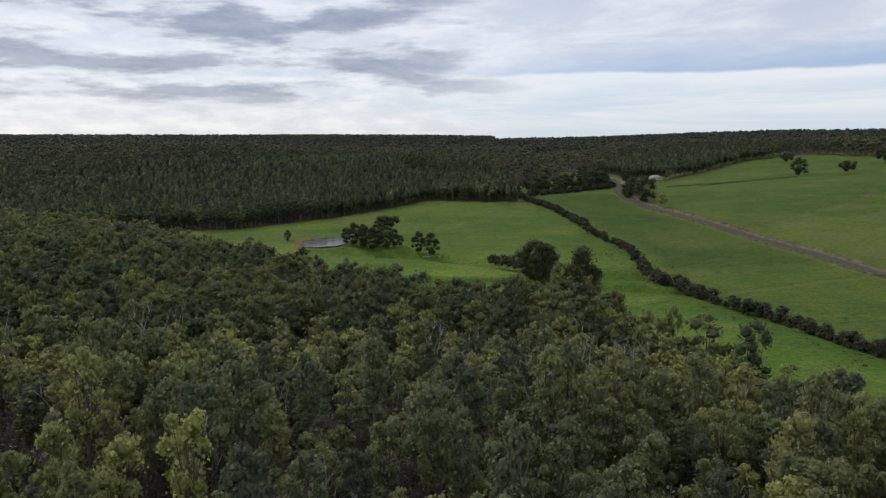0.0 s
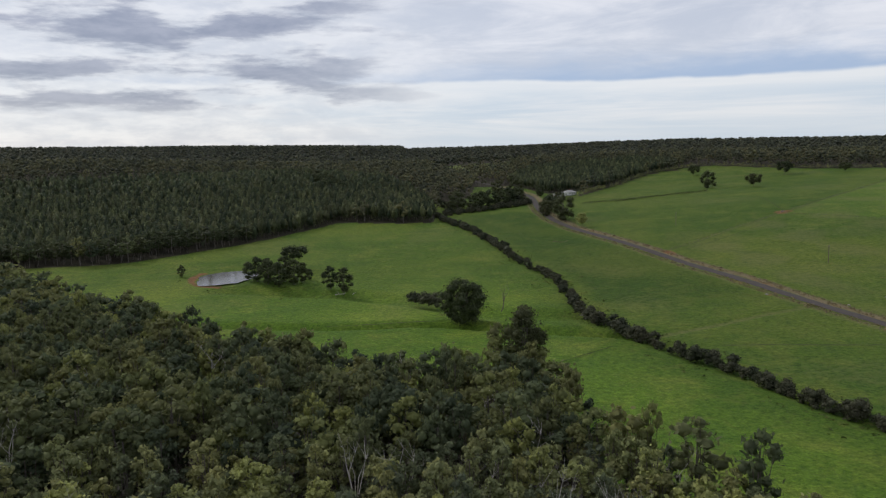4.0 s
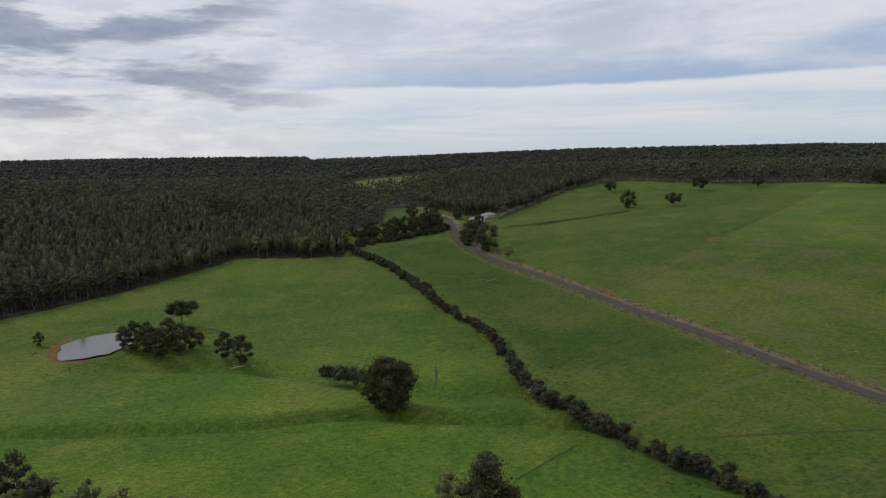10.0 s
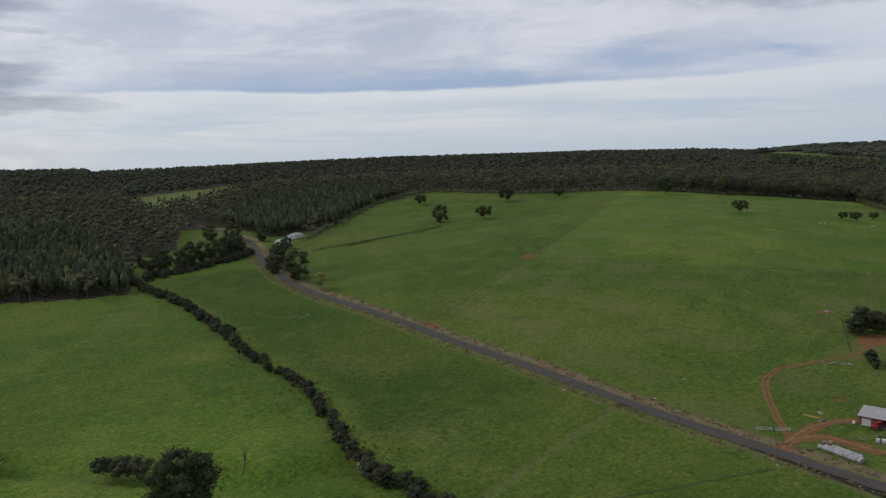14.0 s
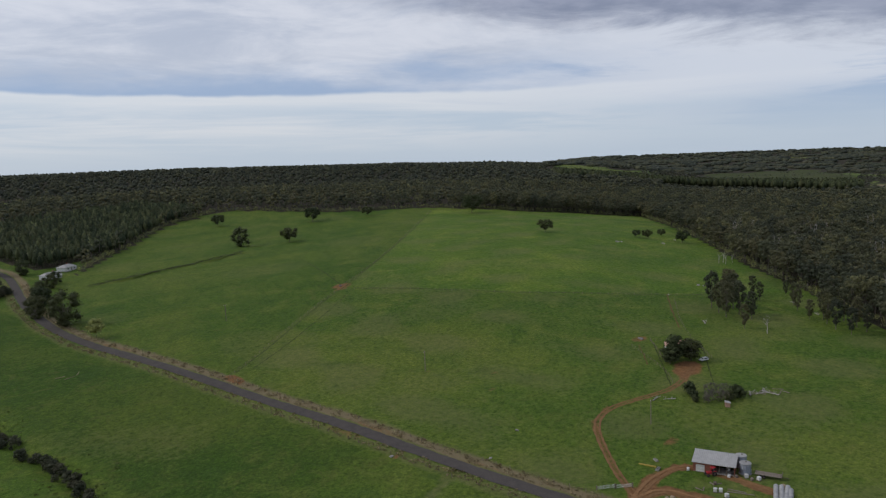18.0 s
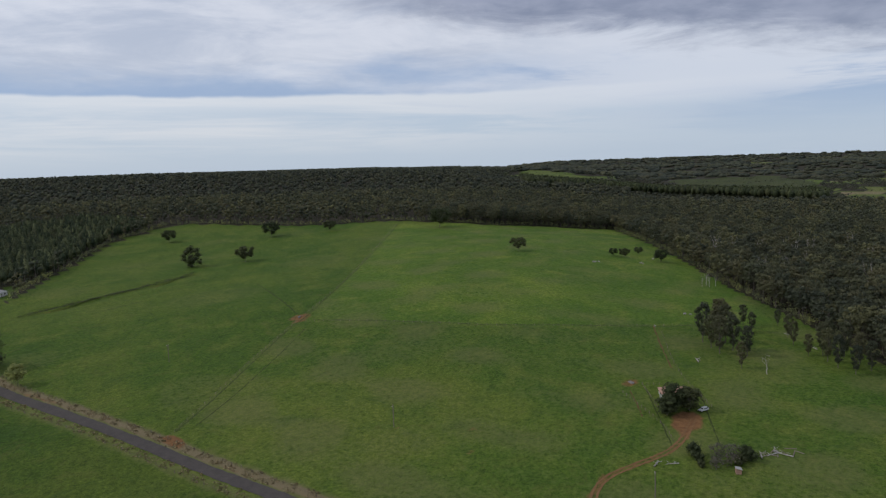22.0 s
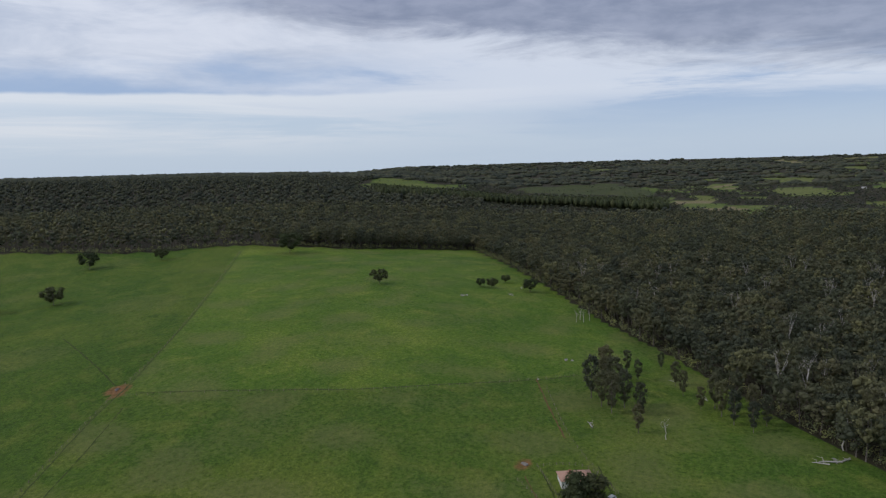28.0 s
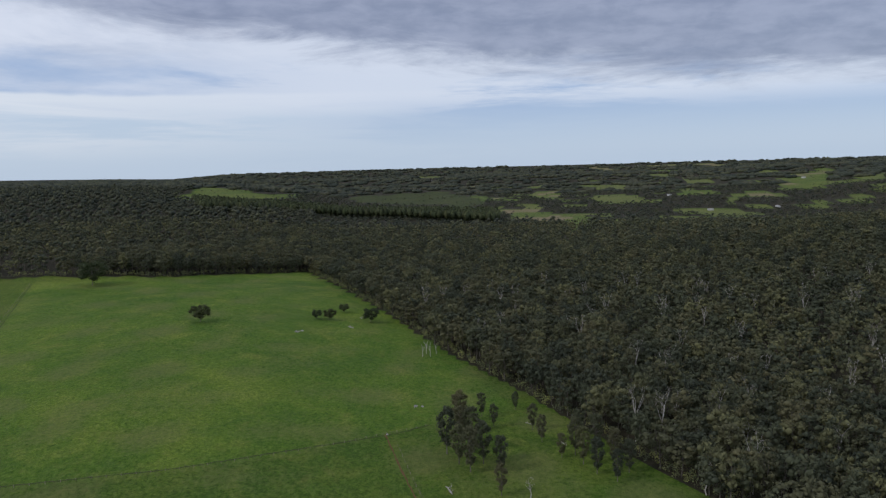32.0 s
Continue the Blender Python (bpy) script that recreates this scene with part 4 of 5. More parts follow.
def tuft_shape(seed, wide, high, n, size):
    r = np.random.RandomState(seed)
    v = sprays(r, np.array([[0, 0, high * 0.4]]), np.array([[wide, wide, high * 0.6]]), n, size, 0.6, 0.9)
    return tube([(0, 0, -0.1), (0, 0, high * 0.5)], [0.05, 0.02], 3), (v, np.arange(len(v)).reshape(-1, 4))


def rushy(x, y):
    damp = np.exp(-(line_distance(x, y, CREEK_LINE) / 14.0) ** 2) + np.exp(-(np.hypot(x + 50, y - 400) / 40.0) ** 2) + 0.5 * np.exp(-(line_distance(x, y, GULLIES[0][0]) / 12.0) ** 2)
    open_ground = (inside(x, y, MEADOW) | inside(x, y, PADDOCK)) & (line_distance(x, y, ROAD_LINE) > 9) & (np.hypot((x + 68) / 18, (y - 420) / 27) > 1)
    return open_ground & (damp > 0.3) & (0.5 * waves(x, y, 38, 61) + 0.6 * waves(x, y, 11, 62) + 0.3 * damp > 0.3)


tufts = [tuft_shape(300 + k, 0.55, 0.6, 7, 0.30) for k in range(5)]
woods("rush_tufts", "scattered tufts of darker rushes in the damp pasture", scatter(-150, 600, 120, 760, 3.1, 31, rushy), tufts, RUSH, RUSH, 31, (0.3, 0.8), category="rushes", wide=(0.5, 1.5))
woods("verge_grass", "ragged dry straw-coloured grass along the road verges", scatter(140, 205, 60, 700, 1.15, 32, lambda x, y: (np.abs(line_distance(x, y, ROAD_LINE) - np.where(x > np.interp(y, [p[1] for p in ROAD_LINE], [p[0] for p in ROAD_LINE]), 6.0, 5.0)) < 2.2 + waves(x, y, 14, 63)) & (waves(x, y, 6, 64) > -0.1)), tufts, STRAW, STRAW, 32, (0.4, 1.2), category="grass", wide=(0.5, 1.2))
woods("undergrowth", "grey-brown dry scrub under the eucalypts", scatter(-140, 70, 20, 240, 4.4, 9, lambda x, y: wild(x, y) & (y < 230)), scrub_shapes, LEAF_GREY, BARK, 9, (0.5, 1.5), category="undergrowth")
woods("forest_edge_scrub", "low scrub along the foot of the forest edge", scatter(180, 820, 180, 960, 3.6, 10, lambda x, y: wild(x, y) & (line_distance(x, y, PADDOCK[5:24]) < 8)), scrub_shapes, LEAF, BARK, 10, (0.5, 1.4), category="undergrowth")


# ---- things: helpers ----
def part(name, me, parent, label="", at=None):
    """Links a bmesh or a mesh as one object under a thing or a part."""
    ob = new(name, me)
    ob.parent = parent
    if at is not None:
        ob.matrix_basis = at
    return tagged(ob, label)


def solid(name, bm, material):
    me = bpy.data.meshes.new(name)
    bm.to_mesh(me)
    bm.free()
    me.materials.append(material)
    return me


def box(name, material, size, at=(0, 0, 0), bevel=0.03, turn=0.0, tilt=0.0):
    """A box with worn edges, its middle at the given place."""
    bm = bmesh.new()
    bmesh.ops.create_cube(bm, size=1)
    bmesh.ops.scale(bm, vec=size, verts=bm.verts)
    if bevel:
        bmesh.ops.bevel(bm, geom=bm.edges[:], offset=bevel, segments=1, affect="EDGES")
    bmesh.ops.transform(bm, matrix=pose(*at, tilt, 0, turn), verts=bm.verts)
    return solid(name, bm, material)


def drum(name, material, radius, height, at=(0, 0, 0), ribs=0, sides=20, rx=0.0, ry=0.0, bevel=0.04, depth=0.04):
    """A round body standing on the given place, with rings pressed into its side."""
    prof = [(0, 0), (radius - bevel, 0), (radius, bevel)]
    for k in range(ribs):
        z = bevel + (height - 2 * bevel) * (k + 0.5) / ribs
        d = (height - 2 * bevel) / ribs * 0.25
        prof += [(radius, z - d), (radius - depth, z), (radius, z + d)]
    prof += [(radius, height - bevel), (radius - bevel, height), (0, height)]
    t = np.arange(sides) * 2 * np.pi / sides
    p = np.array(prof)
    v = np.stack([p[:, None, 0] * np.cos(t), p[:, None, 0] * np.sin(t), np.repeat(p[:, 1:2], sides, 1)], -1).reshape(-1, 3)
    m = np.array(pose(*at, rx, ry, 0))
    v = v @ m[:3, :3].T + m[:3, 3]
    i = np.arange(len(p) - 1)[:, None] * sides
    j = np.arange(sides)[None]
    q = np.stack([i + j, i + (j + 1) % sides, i + sides + (j + 1) % sides, i + sides + j], -1).reshape(-1, 4)
    bm = bmesh.new()
    vs = [bm.verts.new(c) for c in v]
    for f in q:
        bm.faces.new([vs[a] for a in f])
    bmesh.ops.remove_doubles(bm, verts=bm.verts, dist=1e-4)
    return solid(name, bm, material)


def sheet_roof(name, material, w, d, rise, at, overhang=0.3, pitch_step=0.5, thick=0.06):
    """A ribbed metal roof sheet, low along the front and rising to the back."""
    n = int((w + 2 * overhang) / (pitch_step / 2))
    xs = np.linspace(-w / 2 - overhang, w / 2 + overhang, n)
    zs = np.where(np.arange(n) % 2 == 0, 0.0, 0.06)
    bm = bmesh.new()
    rows = []
    for y, up in ((-d / 2 - overhang, -rise * overhang / d), (d / 2 + overhang, rise + rise * overhang / d)):
        rows.append([[bm.verts.new((at[0] + x, at[1] + y, at[2] + z + up + k)) for x, z in zip(xs, zs)] for k in (0, -thick)])
    for a in range(n - 1):
        for k in (0, 1):
            bm.faces.new((rows[0][k][a], rows[0][k][a + 1], rows[1][k][a + 1], rows[1][k][a]))
        for r in rows:
            bm.faces.new((r[0][a], r[0][a + 1], r[1][a + 1], r[1][a]))
    for a in (0, n - 1):
        bm.faces.new((rows[0][0][a], rows[1][0][a], rows[1][1][a], rows[0][1][a]))
    bmesh.ops.recalc_face_normals(bm, faces=bm.faces)
    return solid(name, bm, material)


def thing(name, label, category, x, y, turn=0.0, group="", lift=0.0):
    ob = new(name)
    ob.empty_display_size = 0.5
    ob.matrix_basis = pose(x, y, float(ground(x, y)) + lift, 0, 0, turn)
    return tagged(ob, label, category, group)


def arrays_mesh(name, piece, material, tone=0.0):
    v, q = piece
    return mesh_from(name, v, q.ravel(), np.full(len(q), 4), [material], None, np.full(len(v), tone))


def spot(x, y, turn=0.0, size=1.0, sink=0.1, tall=1.0):
    return pose(x, y, float(ground(x, y)) - sink, 0, 0, turn) @ Matrix.Diagonal((size, size, size * tall, 1))


def make_tree(name, label, category, shape, leaf, bark, at, group=""):
    ob = new(name)
    tagged(ob, label, category, group)
    wood, crown = shape
    part("trunk", arrays_mesh("trunk", wood, bark), ob)
    part("crown", arrays_mesh("crown", crown, leaf), ob)
    ob.matrix_basis = at
    return ob


def bare_shape(seed, height, spread, thick, count=6, twigs=3):
    """A leafless tree: trunk, limbs and forked ends."""
    rs = np.random.RandomState(seed)
    wood, ends = limbs(rs, height, height * 0.45, spread, thick, count, 5, 1.3, 0.5)
    pieces = [wood]
    for e in ends:
        for _ in range(twigs):
            d = np.array([rs.normal(0, 0.3 * spread), rs.normal(0, 0.3 * spread), rs.uniform(0.0, 0.13) * height])
            pieces.append(tube([e - [0, 0, 0.1], e + d * 0.55 + rs.normal(0, 0.08, 3), e + d], [thick * 0.13, thick * 0.09, thick * 0.04], 4))
    return join(pieces)


# ---- the forest under the flight path ----
NEAR_KINDS = [(0, 16.0, 2.0, 0.52, 8), (1, 17.5, 1.8, 0.58, 8), (2, 14.5, 2.3, 0.50, 9), (3, 18.5, 2.4, 0.55, 10), (4, 15.0, 1.7, 0.50, 7), (5, 13.0, 1.8, 0.46, 7)]
near_tree = []
for k, h, sp, fork, cl in NEAR_KINDS:
    near_tree.append(make_tree("eucalypt_tree", "olive-green eucalypt with a clumpy crown in dense forest", "tree",
                               tree_shape(100 + k, h, sp, 1500, 0.19, fork, cl + 6, 0.36, True, 5, round_off=0.9, limbs_to=8, rough=0.4), LEAF, BARK, spot(-20 + 11 * k, 62 + 5 * (k % 3), 40 * k), "forest trees"))
places = scatter(-100, 70, 40, 150, 4.0, 12, lambda x, y: inside(x, y, NEAR) & wild(x, y))
rs = np.random.RandomState(4)
used = [(-20 + 11 * k, 62 + 5 * (k % 3)) for k in range(6)]
places = places[np.argsort(places[:, 1])]
bare_spots, rest, count = [], [], 0
for x, y, z in places:
    if min(math.hypot(x - a, y - b) for a, b in used) < 2.2:
        continue
    # the south-west of the forest is thin and dry
    thin = x < 5 and y < 105
    if thin and rs.uniform() < 0.45:
        bare_spots.append((x, y))
        continue
    if count < 300:
        s = rs.uniform(0.7, 1.25)
        copy_thing(near_tree[rs.randint(0, 6)], spot(x, y, rs.uniform(0, 360), s, 0.2, rs.uniform(0.85, 1.3)))
        count += 1
    else:
        rest.append((x, y, z))
woods("forest_near", "slender olive-green eucalypts standing close together", np.array(rest), [tree_shape(110 + k, 16, 2.2, 520, 0.30, 0.50, 13, 0.36, True, 4, round_off=0.9, limbs_to=5, rough=0.4) for k in range(5)], LEAF, BARK, 23, (0.72, 1.15))
woods("saplings", "slender grey saplings between the forest trees", scatter(-140, 60, 20, 190, 3.4, 14, lambda x, y: wild(x, y) & (y < 180)), [tree_shape(20 + k, 11, 1.5, 90, 0.17, 0.3, 6, 0.5, False, 3, thick=0.07, limbs_to=3) for k in range(4)], LEAF_GREY, BARK, 14, (0.6, 1.35), category="sapling")
grey_tree = make_tree("sparse_tree", "thin grey-brown eucalypt with sparse dry leaves", "tree", tree_shape(131, 13, 2.6, 800, 0.17, 0.35, 9, 0.45, False, 4), LEAF_GREY, BARK, spot(-46, 66), "sparse forest trees")
dead_forms = [bare_shape(140 + k, 16.5 + 1.5 * k, 3.0, 0.2, 5, 5) for k in range(3)]
dead = []
for k, sh in enumerate(dead_forms):
    ob = new("dead_tree", arrays_mesh("dead_tree", sh, BARK_PALE))
    ob.matrix_basis = spot(-34 + 24 * k, 88 + 9 * k, 50 * k)
    dead.append(tagged(ob, "bleached leafless dead tree standing in the forest", "dead tree", "dead forest trees"))
for k, (x, y) in enumerate(bare_spots):
    if k % 11 == 2:
        copy_thing(dead[k % 2], spot(x, y, 77 * k, rs.uniform(0.7, 1.0)))
    else:
        copy_thing(grey_tree, spot(x, y, 50 * k, rs.uniform(0.7, 1.15)))
for k in range(42):
    x, y = rs.uniform(-90, 50), rs.uniform(56, 200)
    if wild(x, y):
        copy_thing(dead[k % 3], spot(x, y, 61 * k, rs.uniform(0.8, 1.12)))
for k in range(110):
    x, y = rs.uniform(390, 760), rs.uniform(60, 480)
    if wild(x, y):
        copy_thing(dead[k % 3], spot(x, y, 61 * k, rs.uniform(1.0, 1.35)))

# ---- single trees in the meadow ----
make_tree("edge_tree", "tall dark eucalypt standing proud at the forest edge", "tree", tree_shape(203, 27.0, 5.4, 5200, 0.27, 0.30, 30, 0.32, True, 6, limbs_to=9, round_off=0.82), LEAF_DARK, BARK, spot(38, 194))
make_tree("round_tree", "broad round dark-leaved tree alone in the meadow", "tree", tree_shape(202, 17.0, 11.0, 9000, 0.32, -0.04, 80, 0.18, True, 7, thick=0.45, limbs_to=10, round_off=0.86), LEAF_DARK, BARK, spot(40, 302))
ob = new("dead_meadow_tree", arrays_mesh("dead_meadow_tree", bare_shape(203, 12, 1.6, 0.24, 4, 2), BARK))
ob.matrix_basis = spot(58, 316)
tagged(ob, "grey leafless dead tree standing in the meadow", "dead tree")
bush_shape = [tree_shape(210 + k, 4.0, 2.6, 460, 0.25, 0.0, 8, 0.42, True, 4, thick=0.1, limbs_to=3, skirt=True) for k in range(4)]
bush = [make_tree("creek_bush", "dense grey-green scrub bush along the creek", "bush", bush_shape[k], LEAF_CREEK, BARK, spot(100 + 2.6 * k, 243 - 6 * k), "bushes along the creek") for k in range(4)]
line_pts, line_side = along(CREEK_LINE, 1.75)
for k, (p, sd) in enumerate(zip(line_pts, line_side)):
    gap = 0.5 + 0.5 * math.sin(k * 0.33) + 0.4 * math.sin(k * 0.91)
    if p[1] < 120 or math.hypot(p[0] - 104, p[1] - 232) < 13 and k % 2 or gap < -0.2:
        continue
    if rs.uniform() < 0.05:
        continue
    o = rs.uniform(-2.1, 2.1)
    copy_thing(bush[k % 4], spot(p[0] + sd[0] * o, p[1] + sd[1] * o, rs.uniform(0, 360), rs.uniform(0.38, 1.25) * (1.0 if p[1] > 430 or p[1] < 300 else 0.85), 0.9))
meadow_bush = make_tree("meadow_bush", "low spreading dark bush beside the round tree", "bush", tree_shape(215, 5.2, 4.4, 900, 0.27, -0.1, 13, 0.38, True, 4, thick=0.1, skirt=True), LEAF_CREEK, BARK, spot(33, 333), "bushes in the meadow")
copy_thing(meadow_bush, spot(29, 336, 70, 1.0))
copy_thing(meadow_bush, spot(24.5, 340, 150, 0.9))
small = make_tree("paddock_tree", "spreading eucalypt standing alone in the paddock", "tree", tree_shape(220, 13, 8.6, 2200, 0.36, 0.26, 17, 0.25, True, 6, limbs_to=10, round_off=0.92), LEAF_DARK, BARK, spot(386, 688), "paddock trees")
for x, y, s, a in ((401, 842, 0.95, 30), (473, 775, 1.15, 200), (525, 747, 0.8, 80), (600, 664, 1.5, 120), (522, 510, 0.85, 260), (568, 451, 0.5, 10), (571, 443, 0.58, 140), (602, 446, 0.5, 33), (583, 418, 0.75, 99)):
    copy_thing(small, spot(x, y, a, s))
make_tree("umbrella_tree", "dark flat-topped spreading tree behind the pond clump", "tree", tree_shape(224, 12.5, 8.0, 1800, 0.34, 0.52, 20, 0.25, True, 6, thick=0.24, limbs_to=10, round_off=0.95), LEAF_DARK, BARK, spot(-34, 437))
full = make_tree("full_tree", "dense dark tree with leaves down to the ground", "tree", tree_shape(221, 14.5, 7.8, 2200, 0.36, 0.0, 18, 0.28, True, 6, round_off=0.92), LEAF_DARK, BARK, spot(350, 709, 0, 1.15), "dense trees")
for x, y, s, a in ((158, 561, 1.15, 30), (152, 590, 0.8, 70), (160, 606, 0.85, 10), (164, 622, 0.75, 222), (170, 640, 0.7, 300), (166, 752, 1.0, 12), (186, 735, 0.7, 55), (150, 770, 0.9, 80), (185, 672, 0.6, 130), (192, 684, 0.55, 20)):
    copy_thing(full, spot(x, y, a, s))
make_tree("roadside_tree", "smaller pale-green spreading tree beside the road", "tree", tree_shape(222, 10.5, 5.2, 800, 0.4, 0.2, 13, 0.32, True, 6), LEAF, BARK, spot(160, 524))
slim = make_tree("pond_tree", "upright dark paperbark tree in a clump by the pond", "tree", tree_shape(223, 13, 4.8, 1700, 0.32, 0.04, 26, 0.26, True, 5, round_off=0.92), LEAF_DARK, BARK, spot(-50, 401), "trees by the pond")
for x, y, s, a in ((-44, 394, 1.0, 20), (-38, 388, 0.95, 60), (-31, 393, 1.0, 100), (-27, 398, 0.8, 140), (-45, 404, 0.9, 200), (-36, 400, 1.05, 260), (-55, 407, 0.75, 300), (-13, 380, 0.88, 20), (-6, 369, 0.95, 170), (-92, 424, 0.5, 0), (-24, 404, 0.45, 80)):
    copy_thing(slim, spot(x, y, a, s))

# ---- the grove beside the forest edge ----
tall = make_tree("grove_tree", "tall leafy eucalypt with a grey trunk at the paddock edge", "tree", tree_shape(230, 15.5, 4.0, 1700, 0.32, 0.18, 24, 0.26, True, 6, thick=0.22, round_off=0.95, limbs_to=9), LEAF_FAR, BARK, spot(395, 305, 0, 1.0, 0.1, 1.12), "grove trees")
for x, y, s, a in ((424, 313, 1.15, 77), (436, 315, 1.0, 190), (402, 312, 1.3, 20), (408, 303, 1.25, 130), (399, 296, 1.15, 220), (413, 309, 1.1, 310), (395, 288, 0.95, 60), (376, 284, 0.8, 160), (390, 299, 1.2, 270), (428, 277, 0.8, 30), (416, 267, 0.68, 75), (413, 258, 1.02, 115), (406, 252, 0.98, 200), (402, 244, 0.85, 290), (421, 262, 1.05, 15), (426, 254, 1.1, 88), (432, 262, 1.0, 171), (412, 240, 0.9, 240), (440, 283, 0.8, 333), (463, 295, 0.6, 12), (437, 300, 0.7, 190), (447, 308, 0.75, 100), (418, 246, 1.0, 45)):
    copy_thing(tall, spot(x, y, a, 0.84 * s, 0.1, 1.12))
grove_dead = new("dead_grove_tree", arrays_mesh("dead_grove_tree", bare_shape(240, 9, 2.0, 0.2, 5, 3), BARK_PALE))
grove_dead.matrix_basis = spot(376, 273)
tagged(grove_dead, "pale leafless dead tree in the grove", "dead tree", "dead grove trees")
for x, y, s in ((528, 358, 1.0), (525, 362, 0.9), (533, 362, 1.0), (401, 212, 1.4), (536, 357, 0.9)):
    copy_thing(grove_dead, spot(x, y, 60 * x, s))


def log_shape(seed, length, thick):
    r = np.random.RandomState(seed)
    pts = np.c_[np.linspace(-length / 2, length / 2, 5), r.normal(0, length * 0.03, 5), thick * 0.8 + np.abs(r.normal(0, 0.08, 5))]
    pieces = [tube(pts, np.linspace(thick, thick * 0.45, 5), 7)]
    for k in range(3):
        s = pts[r.randint(1, 4)]
        pieces.append(tube([s, s + [r.normal(0, 0.5), r.normal(0, 0.9), 0.5], s + [r.normal(0.5, 0.8), r.normal(0, 1.6), r.uniform(0.5, 1.4)]], [thick * 0.45, thick * 0.3, thick * 0.1], 5))
    return join(pieces)


fallen = new("fallen_log", arrays_mesh("fallen_log", log_shape(3, 6.5, 0.3), BARK_PALE))
fallen.matrix_basis = spot(373, 303, 40, 1, 0.05)
tagged(fallen, "bleached fallen log with broken branches on the grass", "log", "fallen logs")
for x, y, a, s in ((386, 216, 120, 1.3), (389, 212, 150, 1.2), (383, 219, 100, 0.9), (267, 273, 15, 0.8), (270, 269, 140, 0.7), (530, 445, 20, 0.8), (560, 423, 70, 0.9), (430, 268, 50, 0.7), (445, 340, 10, 0.5), (294, 249, 30, 0.9), (297, 246, 160, 0.9), (299, 243, 95, 0.8), (301, 247, 20, 0.7), (-8, 366, 30, 0.8), (-2, 366, 90, 0.6), (590, 428, 45, 0.9), (447, 286, 70, 0.6), (88, 300, 10, 0.6)):
    copy_thing(fallen, spot(x, y, a, s, 0.05))

# ---- pond ----
def water_material():
    m, nt, b = nodes_of("pond_water")
    b.inputs["Base Color"].default_value = (0.13, 0.125, 0.11, 1)
    b.inputs["Roughness"].default_value = 0.13
    b.inputs["IOR"].default_value = 1.33
    bump(nt, b, noise_node(nt, 1.2, 3, 0.6, place_vec(nt)), 0.05, 0.05)
    return m


def build_pond():
    t = np.arange(48) * 2 * np.pi / 48
    r = 1 + 0.06 * np.sin(2 * t + 0.6) + 0.07 * np.sin(3 * t + 1) + 0.06 * np.sin(5 * t) + 0.03 * np.sin(11 * t)
    bm = bmesh.new()
    level_z = float(ground(-68, 420)) - 0.45
    vs = [bm.verts.new((-68 + 15 * a * math.cos(b), 420 + 24 * a * math.sin(b), level_z)) for a, b in zip(r, t)]
    bm.faces.new(vs)
    ob = new("pond_water", solid("pond_water", bm, water_material()))
    tagged(ob, "still grey farm pond with a red earth bank", "water", kind="structure")


build_pond()

# ---- the farmyard ----
ROOF = plain_material("weathered_zinc_roof", (0.30, 0.29, 0.275), (0.46, 0.445, 0.42), 0.8, 0.6, 0.2)
TANK = plain_material("galvanised_tank", (0.28, 0.31, 0.36), (0.42, 0.45, 0.50), 1.2, 0.45, 0.6)
BRICK = plain_material("red_brick_wall", (0.20, 0.075, 0.05), (0.34, 0.14, 0.10), 2.0, 0.85, 0, 0.01)
WHITE = plain_material("white_paint", (0.60, 0.59, 0.56), (0.80, 0.79, 0.77), 1.5, 0.6)
TIMBER = plain_material("grey_timber", (0.14, 0.115, 0.09), (0.30, 0.25, 0.20), 2.5, 0.9, 0, 0.01)
RED = plain_material("faded_red_paint", (0.32, 0.018, 0.025), (0.48, 0.035, 0.04), 1.5, 0.5)
BLACK = plain_material("black_rubber", (0.015, 0.015, 0.016), (0.04, 0.04, 0.04), 3.0, 0.8)
STEEL = plain_material("rusty_steel", (0.09, 0.06, 0.045), (0.22, 0.17, 0.14), 3.0, 0.7, 0.3)
WRAP = plain_material("white_bale_wrap", (0.26, 0.26, 0.255), (0.44, 0.43, 0.42), 1.6, 0.45, 0, 0.03)
HAY = plain_material("weathered_hay", (0.22, 0.17, 0.11), (0.36, 0.29, 0.20), 2.4, 0.95, 0, 0.03)
YELLOW = plain_material("yellow_paint", (0.42, 0.30, 0.05), (0.55, 0.40, 0.08), 2.0, 0.6)
TILE = plain_material("pinkish_tile", (0.36, 0.21, 0.15), (0.52, 0.33, 0.25), 1.8, 0.8, 0, 0.02)
GLASS = plain_material("dark_window_glass", (0.02, 0.025, 0.03), (0.05, 0.055, 0.06), 0.5, 0.08)
ROCK = plain_material("pale_granite", (0.24, 0.22, 0.20), (0.42, 0.40, 0.37), 1.5, 0.9, 0, 0.05)


